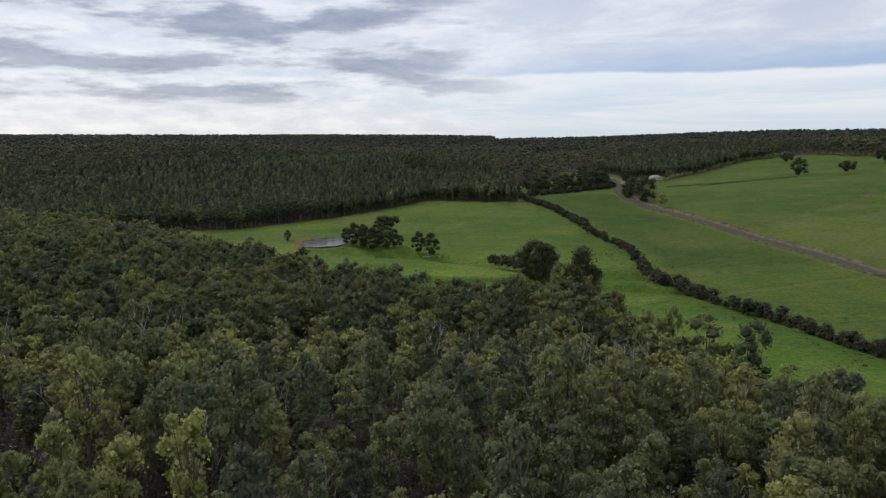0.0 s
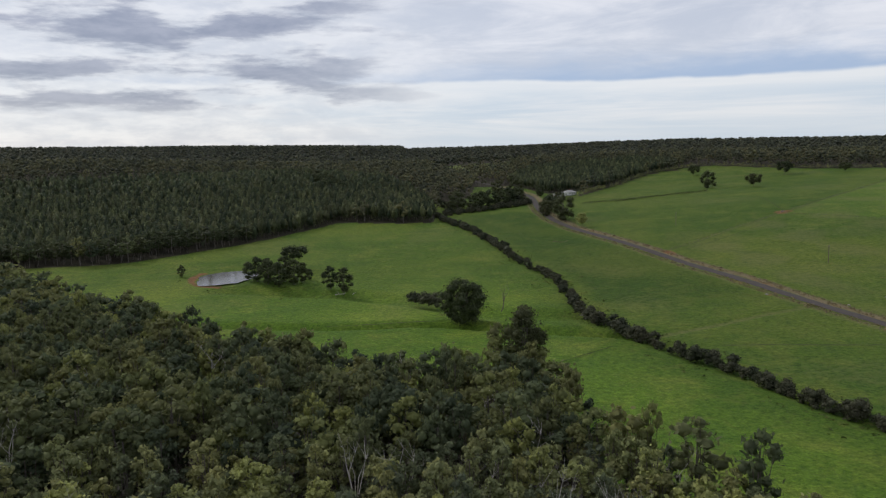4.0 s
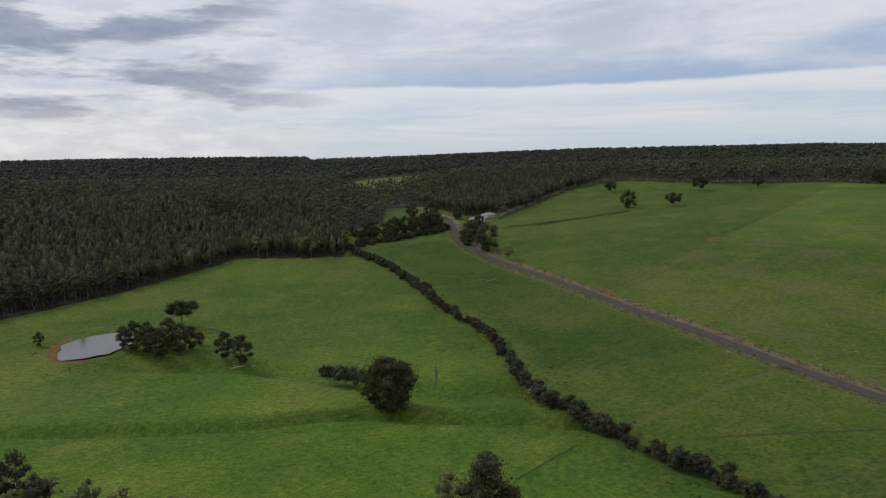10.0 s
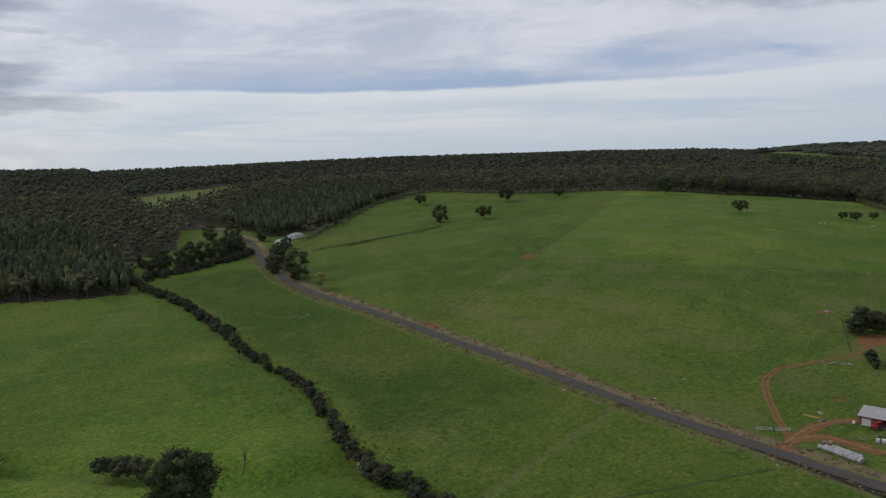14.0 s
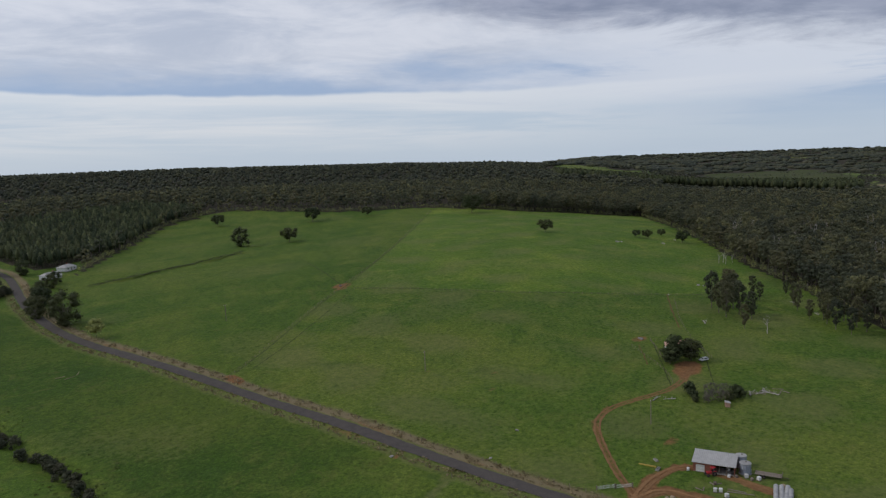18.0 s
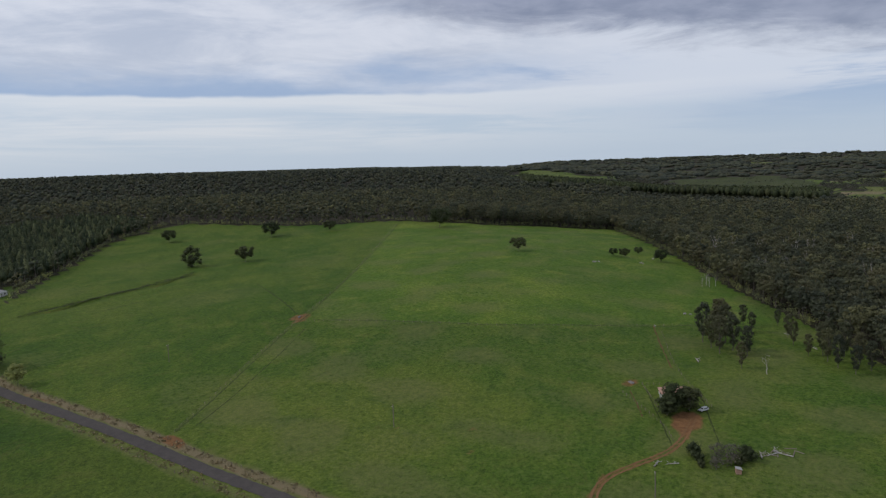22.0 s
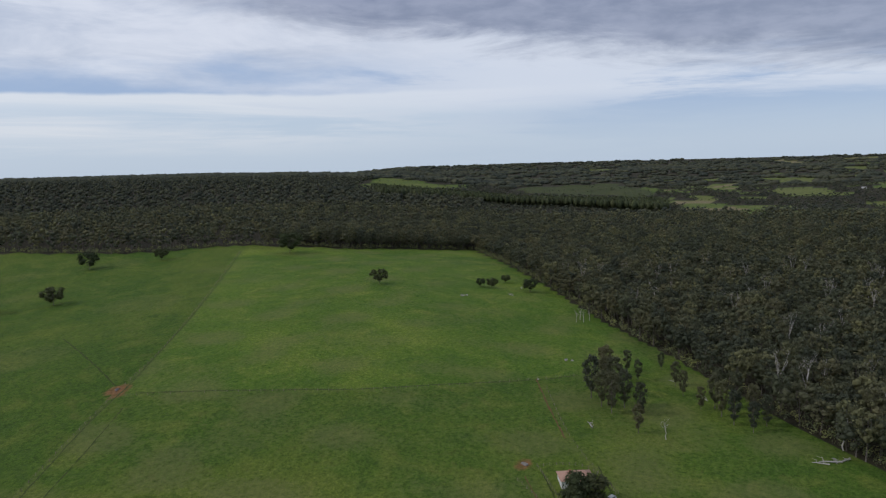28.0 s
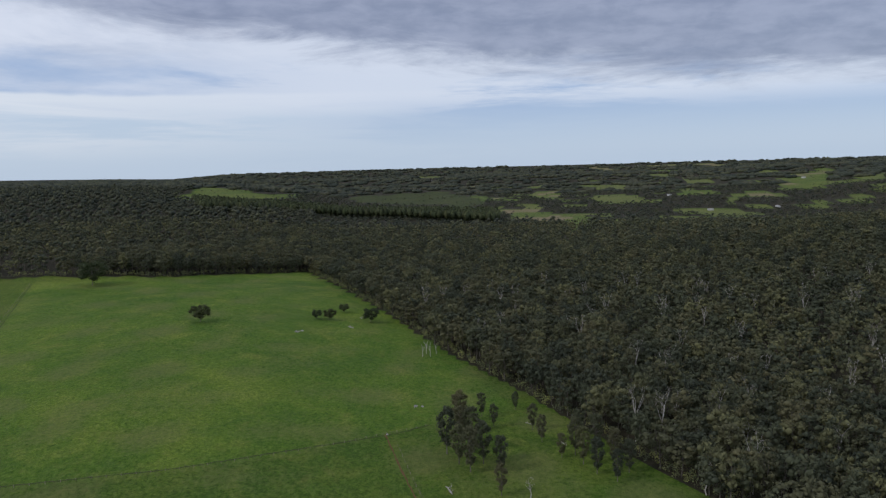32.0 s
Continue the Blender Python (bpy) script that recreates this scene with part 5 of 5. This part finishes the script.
def build_shed():
    s = thing("machinery_shed", "brick farm shed with a grey metal roof and an open bay", "shed", 231.2, 234.6, -72.5)
    w, d, h, rise = 11.6, 7.2, 2.9, 0.9
    part("back_wall", box("back_wall", BRICK, (w, 0.2, h + rise), (0, d / 2 - 0.1, (h + rise) / 2)), s)
    for name, x in (("side_wall", -w / 2 + 0.1), ("side_wall", w / 2 - 0.1), ("dividing_wall", -0.6)):
        bm = bmesh.new()
        q = [(-d / 2, 0), (d / 2 - 0.2, 0), (d / 2 - 0.2, h + rise - 0.03), (-d / 2, h)]
        a = [bm.verts.new((x - 0.1, y, z)) for y, z in q]
        b = [bm.verts.new((x + 0.1, y, z)) for y, z in q]
        bm.faces.new(a[::-1])
        bm.faces.new(b)
        for k in range(4):
            bm.faces.new((a[k], a[(k + 1) % 4], b[(k + 1) % 4], b[k]))
        part(name, solid(name, bm, BRICK), s)
    # front of the closed half: brick round a white roller door
    part("front_wall", box("front_wall", BRICK, (0.6, 0.2, h - 0.1), (-w / 2 + 0.5, -d / 2 + 0.1, h / 2 - 0.05), 0.01), s)
    part("front_wall", box("front_wall", BRICK, (1.8, 0.2, h - 0.1), (-1.6, -d / 2 + 0.1, h / 2 - 0.05), 0.01), s)
    part("front_lintel", box("front_lintel", BRICK, (2.5, 0.2, 0.6), (-3.75, -d / 2 + 0.1, h - 0.4), 0.01), s)
    door = part("roller_door", box("roller_door", WHITE, (2.46, 0.06, 2.2), (-3.75, -d / 2 + 0.12, 1.12), 0.01), s, "white ribbed roller door")
    for k in range(6):
        part("slat", box("slat", WHITE, (2.4, 0.03, 0.3), (-3.75, -d / 2 + 0.075, 0.25 + 0.36 * k), 0.008), door)
    for x in (1.6, 3.6):
        part("post", box("post", TIMBER, (0.16, 0.16, h - 0.1), (x, -d / 2 + 0.15, h / 2 - 0.05)), s, "bare timber post")
    part("beam", box("beam", TIMBER, (6.2, 0.12, 0.22), (2.6, -d / 2 + 0.15, h - 0.2)), s)
    part("floor_slab", box("floor_slab", ROCK, (w, d, 0.12), (0, 0, 0.0)), s)
    part("roof", sheet_roof("roof", ROOF, w, d, rise, (0, 0, h + 0.08), 0.35), s, "grey ribbed metal roof sheets")
    part("gutter", box("gutter", ROOF, (w + 0.6, 0.14, 0.14), (0, -d / 2 - 0.42, h - 0.02)), s)


def build_tank(x, y, r, h, label):
    t = thing("water_tank", label, "water tank", x, y, 0, "water tanks")
    part("stand", drum("stand", ROCK, r + 0.15, 0.25, (0, 0, -0.1), 0, 24), t)
    part("body", drum("body", TANK, r, h, (0, 0, 0.15), 9, 28), t, "corrugated metal wall")
    part("lid", drum("lid", ROOF, r + 0.05, 0.16, (0, 0, h + 0.14), 0, 28), t)
    part("hatch", drum("hatch", STEEL, 0.3, 0.12, (r * 0.4, 0, h + 0.29), 0, 12), t)
    part("pipe", drum("pipe", STEEL, 0.05, h, (r + 0.06, 0, 0.1), 0, 8), t)


def wheel(parent, x, y, r, wide):
    tyre = part("tyre", drum("tyre", BLACK, r, wide, (x, y + wide / 2, r), 0, 16, 90, 0, 0.06), parent)
    part("rim", drum("rim", STEEL, r * 0.55, wide + 0.04, (x, y + wide / 2 + 0.02, r), 0, 12, 90, 0, 0.02), tyre)


def build_tractor(x, y, turn):
    t = thing("tractor", "small faded red tractor parked before the shed", "tractor", x, y, turn)
    part("hood", box("hood", RED, (1.9, 0.8, 0.75), (0.75, 0, 1.15), 0.12), t)
    part("grille", box("grille", BLACK, (0.06, 0.6, 0.55), (1.72, 0, 1.12), 0.01), t)
    part("chassis", box("chassis", STEEL, (3.0, 0.5, 0.4), (0.2, 0, 0.7), 0.05), t)
    part("seat", box("seat", BLACK, (0.5, 0.5, 0.45), (-0.75, 0, 1.3), 0.1), t)
    part("canopy", box("canopy", RED, (1.3, 1.3, 0.08), (-0.6, 0, 2.5), 0.03), t)
    for a in (-0.55, 0.55):
        part("canopy_post", box("canopy_post", STEEL, (0.06, 0.06, 1.5), (-1.1, a, 1.75), 0.01), t)
        part("mudguard", box("mudguard", RED, (1.1, 0.35, 0.1), (-0.8, a * 1.45, 1.5), 0.04), t)
    part("exhaust", drum("exhaust", STEEL, 0.05, 0.9, (0.9, 0.2, 1.5), 0, 8), t)
    for a in (-0.95, 0.6):
        wheel(t, -0.8, a, 0.7, 0.35)
    for a in (-0.8, 0.55):
        wheel(t, 1.25, a, 0.42, 0.25)


def car_shell(name, profile, width, material, taper=0.88):
    """A car's side outline drawn across its width, narrower above the waist."""
    bm = bmesh.new()
    rows = []
    for k in (-1, 1):
        rows.append([bm.verts.new((x, k * width / 2 * (1 if z < 0.95 else taper), z)) for x, z in profile])
    n = len(profile)
    for k in range(n):
        bm.faces.new((rows[0][k], rows[0][(k + 1) % n], rows[1][(k + 1) % n], rows[1][k]))
    bm.faces.new(rows[0][::-1])
    bm.faces.new(rows[1])
    bmesh.ops.recalc_face_normals(bm, faces=bm.faces)
    bmesh.ops.bevel(bm, geom=bm.edges[:], offset=0.06, segments=2, affect="EDGES")
    return solid(name, bm, material)


def build_car(x, y, turn):
    c = thing("car", "white station wagon parked beside the homestead tree", "car", x, y, turn)
    body = part("body", car_shell("body", [(-2.2, 0.4), (2.2, 0.4), (2.25, 0.75), (1.2, 0.95), (0.5, 1.45), (-1.7, 1.48), (-2.2, 0.95)], 1.8, WHITE), c)
    part("windscreen", box("windscreen", GLASS, (0.04, 1.35, 0.62), (0.9, 0, 1.2), 0.01, 0, 0), body)
    for a in (-0.82, 0.82):
        part("side_window", box("side_window", GLASS, (1.9, 0.04, 0.36), (-0.65, a, 1.2), 0.01), body)
    part("rear_window", box("rear_window", GLASS, (0.04, 1.3, 0.4), (-1.93, 0, 1.22), 0.01), body)
    part("bonnet_edge", box("bonnet_edge", BLACK, (0.05, 1.5, 0.12), (2.24, 0, 0.6), 0.01), body, "dark bumper strip")
    for xx in (-1.4, 1.4):
        for a in (-0.95, 0.75):
            wheel(c, xx, a, 0.32, 0.2)


def build_trailer(x, y, turn):
    t = thing("flatbed_trailer", "old timber flatbed trailer beside the water tank", "trailer", x, y, turn)
    part("frame", box("frame", STEEL, (7.0, 0.9, 0.25), (0, 0, 0.9), 0.03), t)
    for k in range(9):
        part("deck_board", box("deck_board", TIMBER, (7.2, 0.28, 0.06), (0, -1.2 + 0.3 * k, 1.07), 0.01), t)
    part("headboard", box("headboard", TIMBER, (0.1, 2.6, 0.9), (3.55, 0, 1.55)), t)
    part("drawbar", box("drawbar", STEEL, (1.8, 0.15, 0.15), (4.3, 0, 0.75)), t)
    for xx in (-2.2, -1.2):
        for a in (-1.2, 0.9):
            wheel(t, xx, a, 0.45, 0.28)


build_shed()
build_tank(233.6, 226.6, 1.65, 3.0, "corrugated grey water tank at the end of the shed")
build_tank(237.4, 229.4, 1.6, 3.2, "corrugated water tank behind the shed")
build_tractor(226.3, 233.6, 150)
build_trailer(234.6, 220.3, -75)
build_car(318.5, 278.2, 160)


def bale():
    b = thing("wrapped_bale", "round hay bale in pale grey plastic wrap", "hay bale", 200.2, 234.2, 0, "wrapped bales")
    part("wrap", drum("wrap", WRAP, 0.68, 1.24, (-0.62, 0, 0.66), 3, 18, 0, 90, 0.1, 0.03), b)
    return b


first = bale()
def bale_row(x0, y0, x1, y1, skip_first=False):
    n = max(2, round(math.hypot(x1 - x0, y1 - y0) / 1.26))
    a = math.degrees(math.atan2(y1 - y0, x1 - x0))
    for k in range(n):
        f = (k + 0.5) / n
        x, y = x0 + (x1 - x0) * f, y0 + (y1 - y0) * f
        m = pose(x + rs.uniform(-0.05, 0.05), y + rs.uniform(-0.05, 0.05), float(ground(x, y)), 0, 0, a + rs.uniform(-4, 4))
        if skip_first and k == 0:
            first.matrix_basis = m
        else:
            copy_thing(first, m)


bale_row(200.0, 235.2, 199.2, 222.6, True)
bale_row(201.4, 234.2, 200.6, 222.8)
bale_row(202.8, 233.0, 202.2, 224.0)
for k in range(4):
    o = k * 1.5
    bale_row(209.6 + o * 0.97 + (k % 2) * 0.8, 209.2 - o * 0.35, 229.4 + o * 0.4 - (k == 3) * 2, 216.4 - o * 0.9)
bale_row(206.6, 211.6, 213.5, 214.2)
bale_row(207.4, 210.2, 213.9, 212.7)
bale_row(219.0, 198.6, 227.0, 204.8)
bale_row(220.0, 197.2, 227.6, 203.2)
brown = tagged(new("hay_bale", drum("hay_bale", HAY, 0.65, 1.2, (-0.6, 0, 0.62), 2, 18, 0, 90, 0.1, 0.03)), "weathered brown unwrapped round hay bale", "hay bale", "loose bales")
brown.matrix_basis = pose(203.6, 235.6, float(ground(203.6, 235.6)), 0, 0, 40)
copy_thing(brown, pose(205.2, 234.9, float(ground(205.2, 234.9)), 0, 0, 80))
copy_thing(brown, pose(230.2, 214.6, float(ground(230.2, 214.6)), 0, 0, 20))


def loose_box(name, label, cat, material, size, x, y, turn, group=""):
    ob = new(name, box(name, material, size, (0, 0, size[2] / 2), min(size) * 0.12))
    ob.matrix_basis = spot(x, y, turn, 1, 0.02)
    return tagged(ob, label, cat, group)


crate = thing("plastic_tote", "white plastic liquid tote in a metal cage on the grass", "container", 217.4, 228.4, 20, "white totes")
part("vessel", box("vessel", WHITE, (1.0, 1.0, 1.0), (0, 0, 0.65), 0.1), crate)
part("pallet", box("pallet", TIMBER, (1.1, 1.1, 0.14), (0, 0, 0.07), 0.02), crate)
for a, b in ((-0.5, -0.5), (0.5, -0.5), (-0.5, 0.5), (0.5, 0.5)):
    part("cage_bar", box("cage_bar", STEEL, (0.04, 0.04, 1.05), (a * 1.04, b * 1.04, 0.65), 0), crate)
for x, y, a in ((218.2, 227.2, 24), (216.2, 224.6, 60), (232.2, 230.8, 10), (231.0, 225.2, 33), (231.4, 221.8, 70)):
    copy_thing(crate, spot(x, y, a, 1, 0.02))
trough = thing("water_trough", "pale concrete cattle trough on bare red earth", "trough", 296.5, 499, 30, "troughs")
for sx, sy, px, py in ((2.4, 0.12, 0, 0.45), (2.4, 0.12, 0, -0.45), (0.12, 0.78, 1.14, 0), (0.12, 0.78, -1.14, 0)):
    part("side", box("side", ROCK, (sx, sy, 0.6), (px, py, 0.3), 0.02), trough)
part("bottom", box("bottom", ROCK, (2.2, 0.8, 0.1), (0, 0, 0.08), 0.01), trough)
copy_thing(trough, spot(327, 312.5, 70, 1.1, 0.02))
copy_thing(trough, spot(220.2, 247.2, 10, 0.9, 0.02))
copy_thing(trough, spot(225.2, 250.6, 60, 0.8, 0.02))
loose_box("yellow_beam", "yellow painted steel beam lying on the grass", "beam", YELLOW, (5.2, 0.35, 0.4), 220.4, 250.8, -78)
# the three beyond y 400 are boards standing in for pale strips of sand
for k, (x, y, a, ln) in enumerate(((220.6, 222.6, 110, 7), (221.4, 224.0, 100, 5), (213.2, 216.0, 60, 4), (217.0, 231.6, 20, 2.4), (216.2, 232.6, 80, 2.2), (222.4, 229.8, 150, 2.4), (221.6, 231.2, 60, 2.0), (131, 474, 20, 6), (135, 477, 60, 5), (128, 478, 0, 4), (298, 245, 20, 5), (300, 243, 50, 4), (296, 247, 100, 4.5), (302, 241, 10, 5), (304, 240, 75, 3.5), (294, 248, 140, 4), (299, 247, 0, 3), (305, 243, 120, 4))):
    loose_box("timber_plank", "loose grey timber plank, or pale board standing for a strip of sand", "plank", HAY if y > 400 else TIMBER, (ln, 0.3, 0.22), x, y, a, "loose planks")
for k, (x, y, a) in enumerate(((221.8, 230.4, 30), (228.6, 229.2, 10), (229.6, 227.6, 50), (218.8, 217.8, 0), (225.8, 240.4, 20), (230.4, 223.4, 12))):
    loose_box("scrap_crate", "battered grey metal crate among farm scrap", "crate", (STEEL, WHITE, TIMBER)[k % 3], (1.2, 0.8, 0.7), x, y, a, "scrap crates")


# ---- homestead under the dark trees ----
def build_house(name, label, x, y, turn, w, d, wall, roof, h=2.7):
    s = thing(name, label, "house", x, y, turn, "houses")
    part("foundation", box("foundation", ROCK, (w + 0.2, d + 0.2, 0.5), (0, 0, 0.0), 0.02), s)
    for px, py, sx, sy in ((0, -d / 2 + 0.1, w, 0.2), (0, d / 2 - 0.1, w, 0.2), (-w / 2 + 0.1, 0, 0.2, d - 0.4), (w / 2 - 0.1, 0, 0.2, d - 0.4)):
        part("wall", box("wall", wall, (sx, sy, h), (px, py, h / 2 + 0.24), 0.01), s)
    bm = bmesh.new()
    o, e, top = 0.5, h + 0.2, h + 2.2
    c = [bm.verts.new(v) for v in ((-w / 2 - o, -d / 2 - o, e), (w / 2 + o, -d / 2 - o, e), (w / 2 + o, d / 2 + o, e), (-w / 2 - o, d / 2 + o, e))]
    r = [bm.verts.new(v) for v in ((-w / 2 + d * 0.35, 0, top), (w / 2 - d * 0.35, 0, top))]
    for f in ((c[0], c[1], r[1], r[0]), (c[1], c[2], r[1]), (c[2], c[3], r[0], r[1]), (c[3], c[0], r[0]), (c[3], c[2], c[1], c[0])):
        bm.faces.new(f)
    part("roof", solid("roof", bm, roof), s)
    part("chimney", box("chimney", BRICK, (0.7, 0.7, 1.6), (w * 0.2, d * 0.15, top - 0.1), 0.03), s)
    part("door", box("door", TIMBER, (0.9, 0.08, 2.05), (0.3, -d / 2 - 0.03, 1.28), 0.01), s)
    for px in (-w * 0.3, w * 0.28):
        wn = part("window", box("window", WHITE, (1.5, 0.08, 1.2), (px, -d / 2 - 0.03, 1.75), 0.01), s)
        part("pane", box("pane", GLASS, (1.3, 0.04, 1.0), (px, -d / 2 - 0.08, 1.75), 0), wn)
    return s


build_house("farmhouse", "old farmhouse with pale walls and a pinkish roof behind trees", 323.5, 292.0, 122, 11, 7.5, WHITE, TILE)
cottage = build_house("cottage", "white cottage with a pale metal roof by the road", 196, 706, 20, 13, 7, WHITE, ROOF)
build_house("barn_house", "pale metal-roofed farm building near the plantation", 214, 728, 35, 12, 8, WHITE, ROOF)
yard_tree = make_tree("homestead_tree", "broad dense dark-green tree shading the farmhouse", "tree", tree_shape(260, 12.0, 4.3, 2000, 0.32, 0.0, 18, 0.36, True, 6), LEAF_DARK, BARK, spot(310, 287, 0, 1.25, 0.1, 0.8), "homestead trees")
copy_thing(yard_tree, spot(315.5, 282.5, 80, 1.05, 0.1, 0.8))
copy_thing(yard_tree, spot(306, 287, 200, 0.85, 0.1, 0.85))
# scrub growing over a ruin
ruin = make_tree("ruin_bush", "dense dark bush growing over a ruined yard", "bush", tree_shape(262, 4.6, 3.4, 420, 0.36, 0.04, 10, 0.4, True, 4, thick=0.1), LEAF_DARK, BARK, spot(280, 266), "bushes over the ruin")
for x, y, s, a in ((277, 263, 0.7, 20), (283, 252, 0.8, 150), (288, 251, 0.95, 220), (291, 253, 0.75, 40), (274, 261, 0.5, 10)):
    copy_thing(ruin, spot(x, y, a, s))
dry = make_tree("dry_bush", "leafless brown thicket in the ruined yard", "bush", tree_shape(263, 4.0, 3.0, 300, 0.25, 0.05, 9, 0.42, False, 4, thick=0.1), LEAF_GREY, BARK, spot(281, 254), "dry bushes")
copy_thing(dry, spot(276, 257, 60, 0.9))
copy_thing(dry, spot(285, 260, 160, 1.0))
copy_thing(dry, spot(279, 258, 20, 0.9))
copy_thing(dry, spot(287, 256, 110, 1.05))
hut = thing("brick_hut", "small pale brick outbuilding in the scrub", "hut", 277.5, 250.5, 30)
hut.scale = (0.75, 0.75, 0.7)
part("wall", box("wall", TILE, (2.6, 2.2, 2.2), (0, 0, 1.1), 0.03), hut)
part("roof", sheet_roof("roof", ROOF, 2.6, 2.2, 0.4, (0, 0, 2.24), 0.2), hut)
part("door", box("door", TIMBER, (0.8, 0.06, 1.8), (0.2, -1.12, 0.92), 0.01), hut)

# ---- homestead garden by the bend of the road ----
grey_bush = make_tree("garden_bush", "rounded grey-green garden bush near the road", "bush", tree_shape(270, 6, 4.2, 420, 0.45, 0.05, 11, 0.38, True, 4, thick=0.12), LEAF_CREEK, BARK, spot(100, 640), "garden bushes")
for k in range(64):
    f = k / 63
    x, y = 76 + 84 * f + rs.uniform(-2, 2), 618 + 48 * f + rs.uniform(-2, 12)
    copy_thing(grey_bush, spot(x, y, 77 * k, rs.uniform(0.5, 0.9)))
for k in range(40):
    x, y = rs.uniform(76, 165), rs.uniform(650, 745)
    if inside(x, y, HOMESTEAD) and line_distance(x, y, ROAD_LINE) > 9 and not (105 < x < 150 and 690 < y < 735):
        copy_thing(grey_bush, spot(x, y, 50 * k, rs.uniform(0.7, 1.5)))
for x, y, s, a in ((140, 672, 0.95, 0), (150, 680, 0.9, 70), (132, 664, 0.85, 140), (112, 660, 0.9, 200), (104, 652, 0.8, 260), (122, 668, 0.9, 33), (90, 650, 1.0, 88)):
    copy_thing(full, spot(x, y, a, s))


# ---- fences, gates and poles ----
def build_fence(label, line, gap=5.0, wires=3, tall=1.15, wood=TIMBER):
    pts, _ = along(line, gap)
    f = thing("fence", label, "fence", pts[0, 0], pts[0, 1], 0, "paddock fences")
    z0 = float(ground(*pts[0]))
    zs = ground(pts[:, 0], pts[:, 1])
    post_me = box("post", wood, (0.14, 0.14, tall + 0.3), (0, 0, tall / 2 - 0.15), 0.02)
    for (x, y), z in zip(pts, zs):
        part("post", post_me, f, "", pose(x - pts[0, 0], y - pts[0, 1], float(z) - z0, rs.uniform(-3, 3), rs.uniform(-3, 3), rs.uniform(0, 90)))
    for k in range(wires):
        path = np.c_[pts - pts[0], zs - z0 + 0.35 + 0.35 * k]
        part("wire", arrays_mesh("wire", tube(path, np.full(len(path), 0.012), 3), STEEL), f)


build_fence("grey timber post and wire fence across the paddock", FENCE_LINES[0])
build_fence("post and wire fence dividing the paddock", FENCE_LINES[1])
build_fence("post and wire fence beside the homestead field", FENCE_LINES[2])
build_fence("post and wire fence round the homestead yard", FENCE_LINES[3], 3.0)
build_fence("roadside post and wire fence along the hill paddock", [(199, 180), (196, 232), (191, 270), (187, 310), (184, 347), (180, 384), (174, 430), (166, 484), (160, 526), (160, 560)])
build_fence("roadside post and wire fence along the meadow", [(186, 180), (181, 232), (177, 268), (174, 300), (171, 346), (166, 382), (160, 428), (152, 480), (145, 524), (144, 572), (150, 630)])
build_fence("grey rail fence round the small yard pen", [(328, 308), (319, 300), (309, 292), (305, 288)], 1.8, 3, 1.2, TIMBER)
build_fence("grey timber fence behind the farmhouse", [(328, 308), (334, 301), (338, 293), (330, 282), (322, 277)], 2.4, 3, 1.2, TIMBER)


def build_gate(x0, y0, x1, y1):
    n = math.hypot(x1 - x0, y1 - y0)
    g = thing("farm_gate", "pale metal farm gate closed across the paddock entrance", "gate", x0, y0, math.degrees(math.atan2(y1 - y0, x1 - x0)), "farm gates")
    for k in range(5):
        part("rail", box("rail", WHITE, (n, 0.05, 0.06), (n / 2, 0, 0.3 + 0.22 * k), 0.01), g)
    for k in range(4):
        part("stile", box("stile", WHITE, (0.05, 0.06, 1.0), (n * k / 3, 0, 0.7), 0.01), g)
    for x in (-0.2, n + 0.2):
        part("post", box("post", TIMBER, (0.22, 0.22, 1.6), (x, 0, 0.7), 0.03), g)


build_gate(196.2, 253, 200.2, 250)
build_gate(200.8, 249.6, 204.4, 246.8)


def build_pole(x, y, h, label):
    p = thing("power_pole", label, "power pole", x, y, 30, "power poles")
    part("pole", drum("pole", TIMBER, 0.16, h, (0, 0, -0.3), 0, 10, bevel=0.02), p)
    part("crossarm", box("crossarm", TIMBER, (2.0, 0.12, 0.14), (0, 0.14, h - 0.8), 0.02), p)
    for a in (-0.85, 0, 0.85):
        part("insulator", drum("insulator", WHITE, 0.06, 0.2, (a, 0.14, h - 0.72), 0, 8, bevel=0.01), p)


for x, y, h in ((247, 264, 9), (234, 361, 9), (217, 496, 9)):
    build_pole(x, y, h, "weathered timber power pole standing in the paddock")


def rock_mesh(seed, r):
    bm = bmesh.new()
    bmesh.ops.create_icosphere(bm, subdivisions=2, radius=r)
    for v in bm.verts:
        v.co *= 0.8 + 0.5 * noise.noise(v.co * 1.3 / r + Vector((seed, 0, 0)))
        v.co.z *= 0.65
    return solid("boulder", bm, ROCK)


rock = tagged(new("boulder", rock_mesh(3, 1.1)), "pale granite boulder on the grass", "rock", "boulders")
rock.matrix_basis = spot(529, 446, 0, 1.2, -0.2)
for x, y, s in ((446, 340, 0.9), (533, 444, 0.8), (410, 341, 0.5), (447, 337, 0.7), (561, 424, 0.7), (214, 296, 0.6), (192, 289, 0.5), (172, 313, 0.6), (88, 302, 0.7), (90, 298, 0.5), (182, 237, 0.5), (180, 234, 0.4), (300, 246, 0.6)):
    copy_thing(rock, spot(x, y, 91 * x, s, -0.15 * s))

# ---- houses far out in the eastern valley ----
for x, y, a in ((3419, 799, 20), (4590, 323, 70), (1903, -37, 10), (4500, -399, 130), (2748, -240, 45), (1838, 110, 95), (2203, 191, 30), (3474, -409, 160)):
    copy_thing(cottage, spot(x, y, a, 1.0, 0.1))
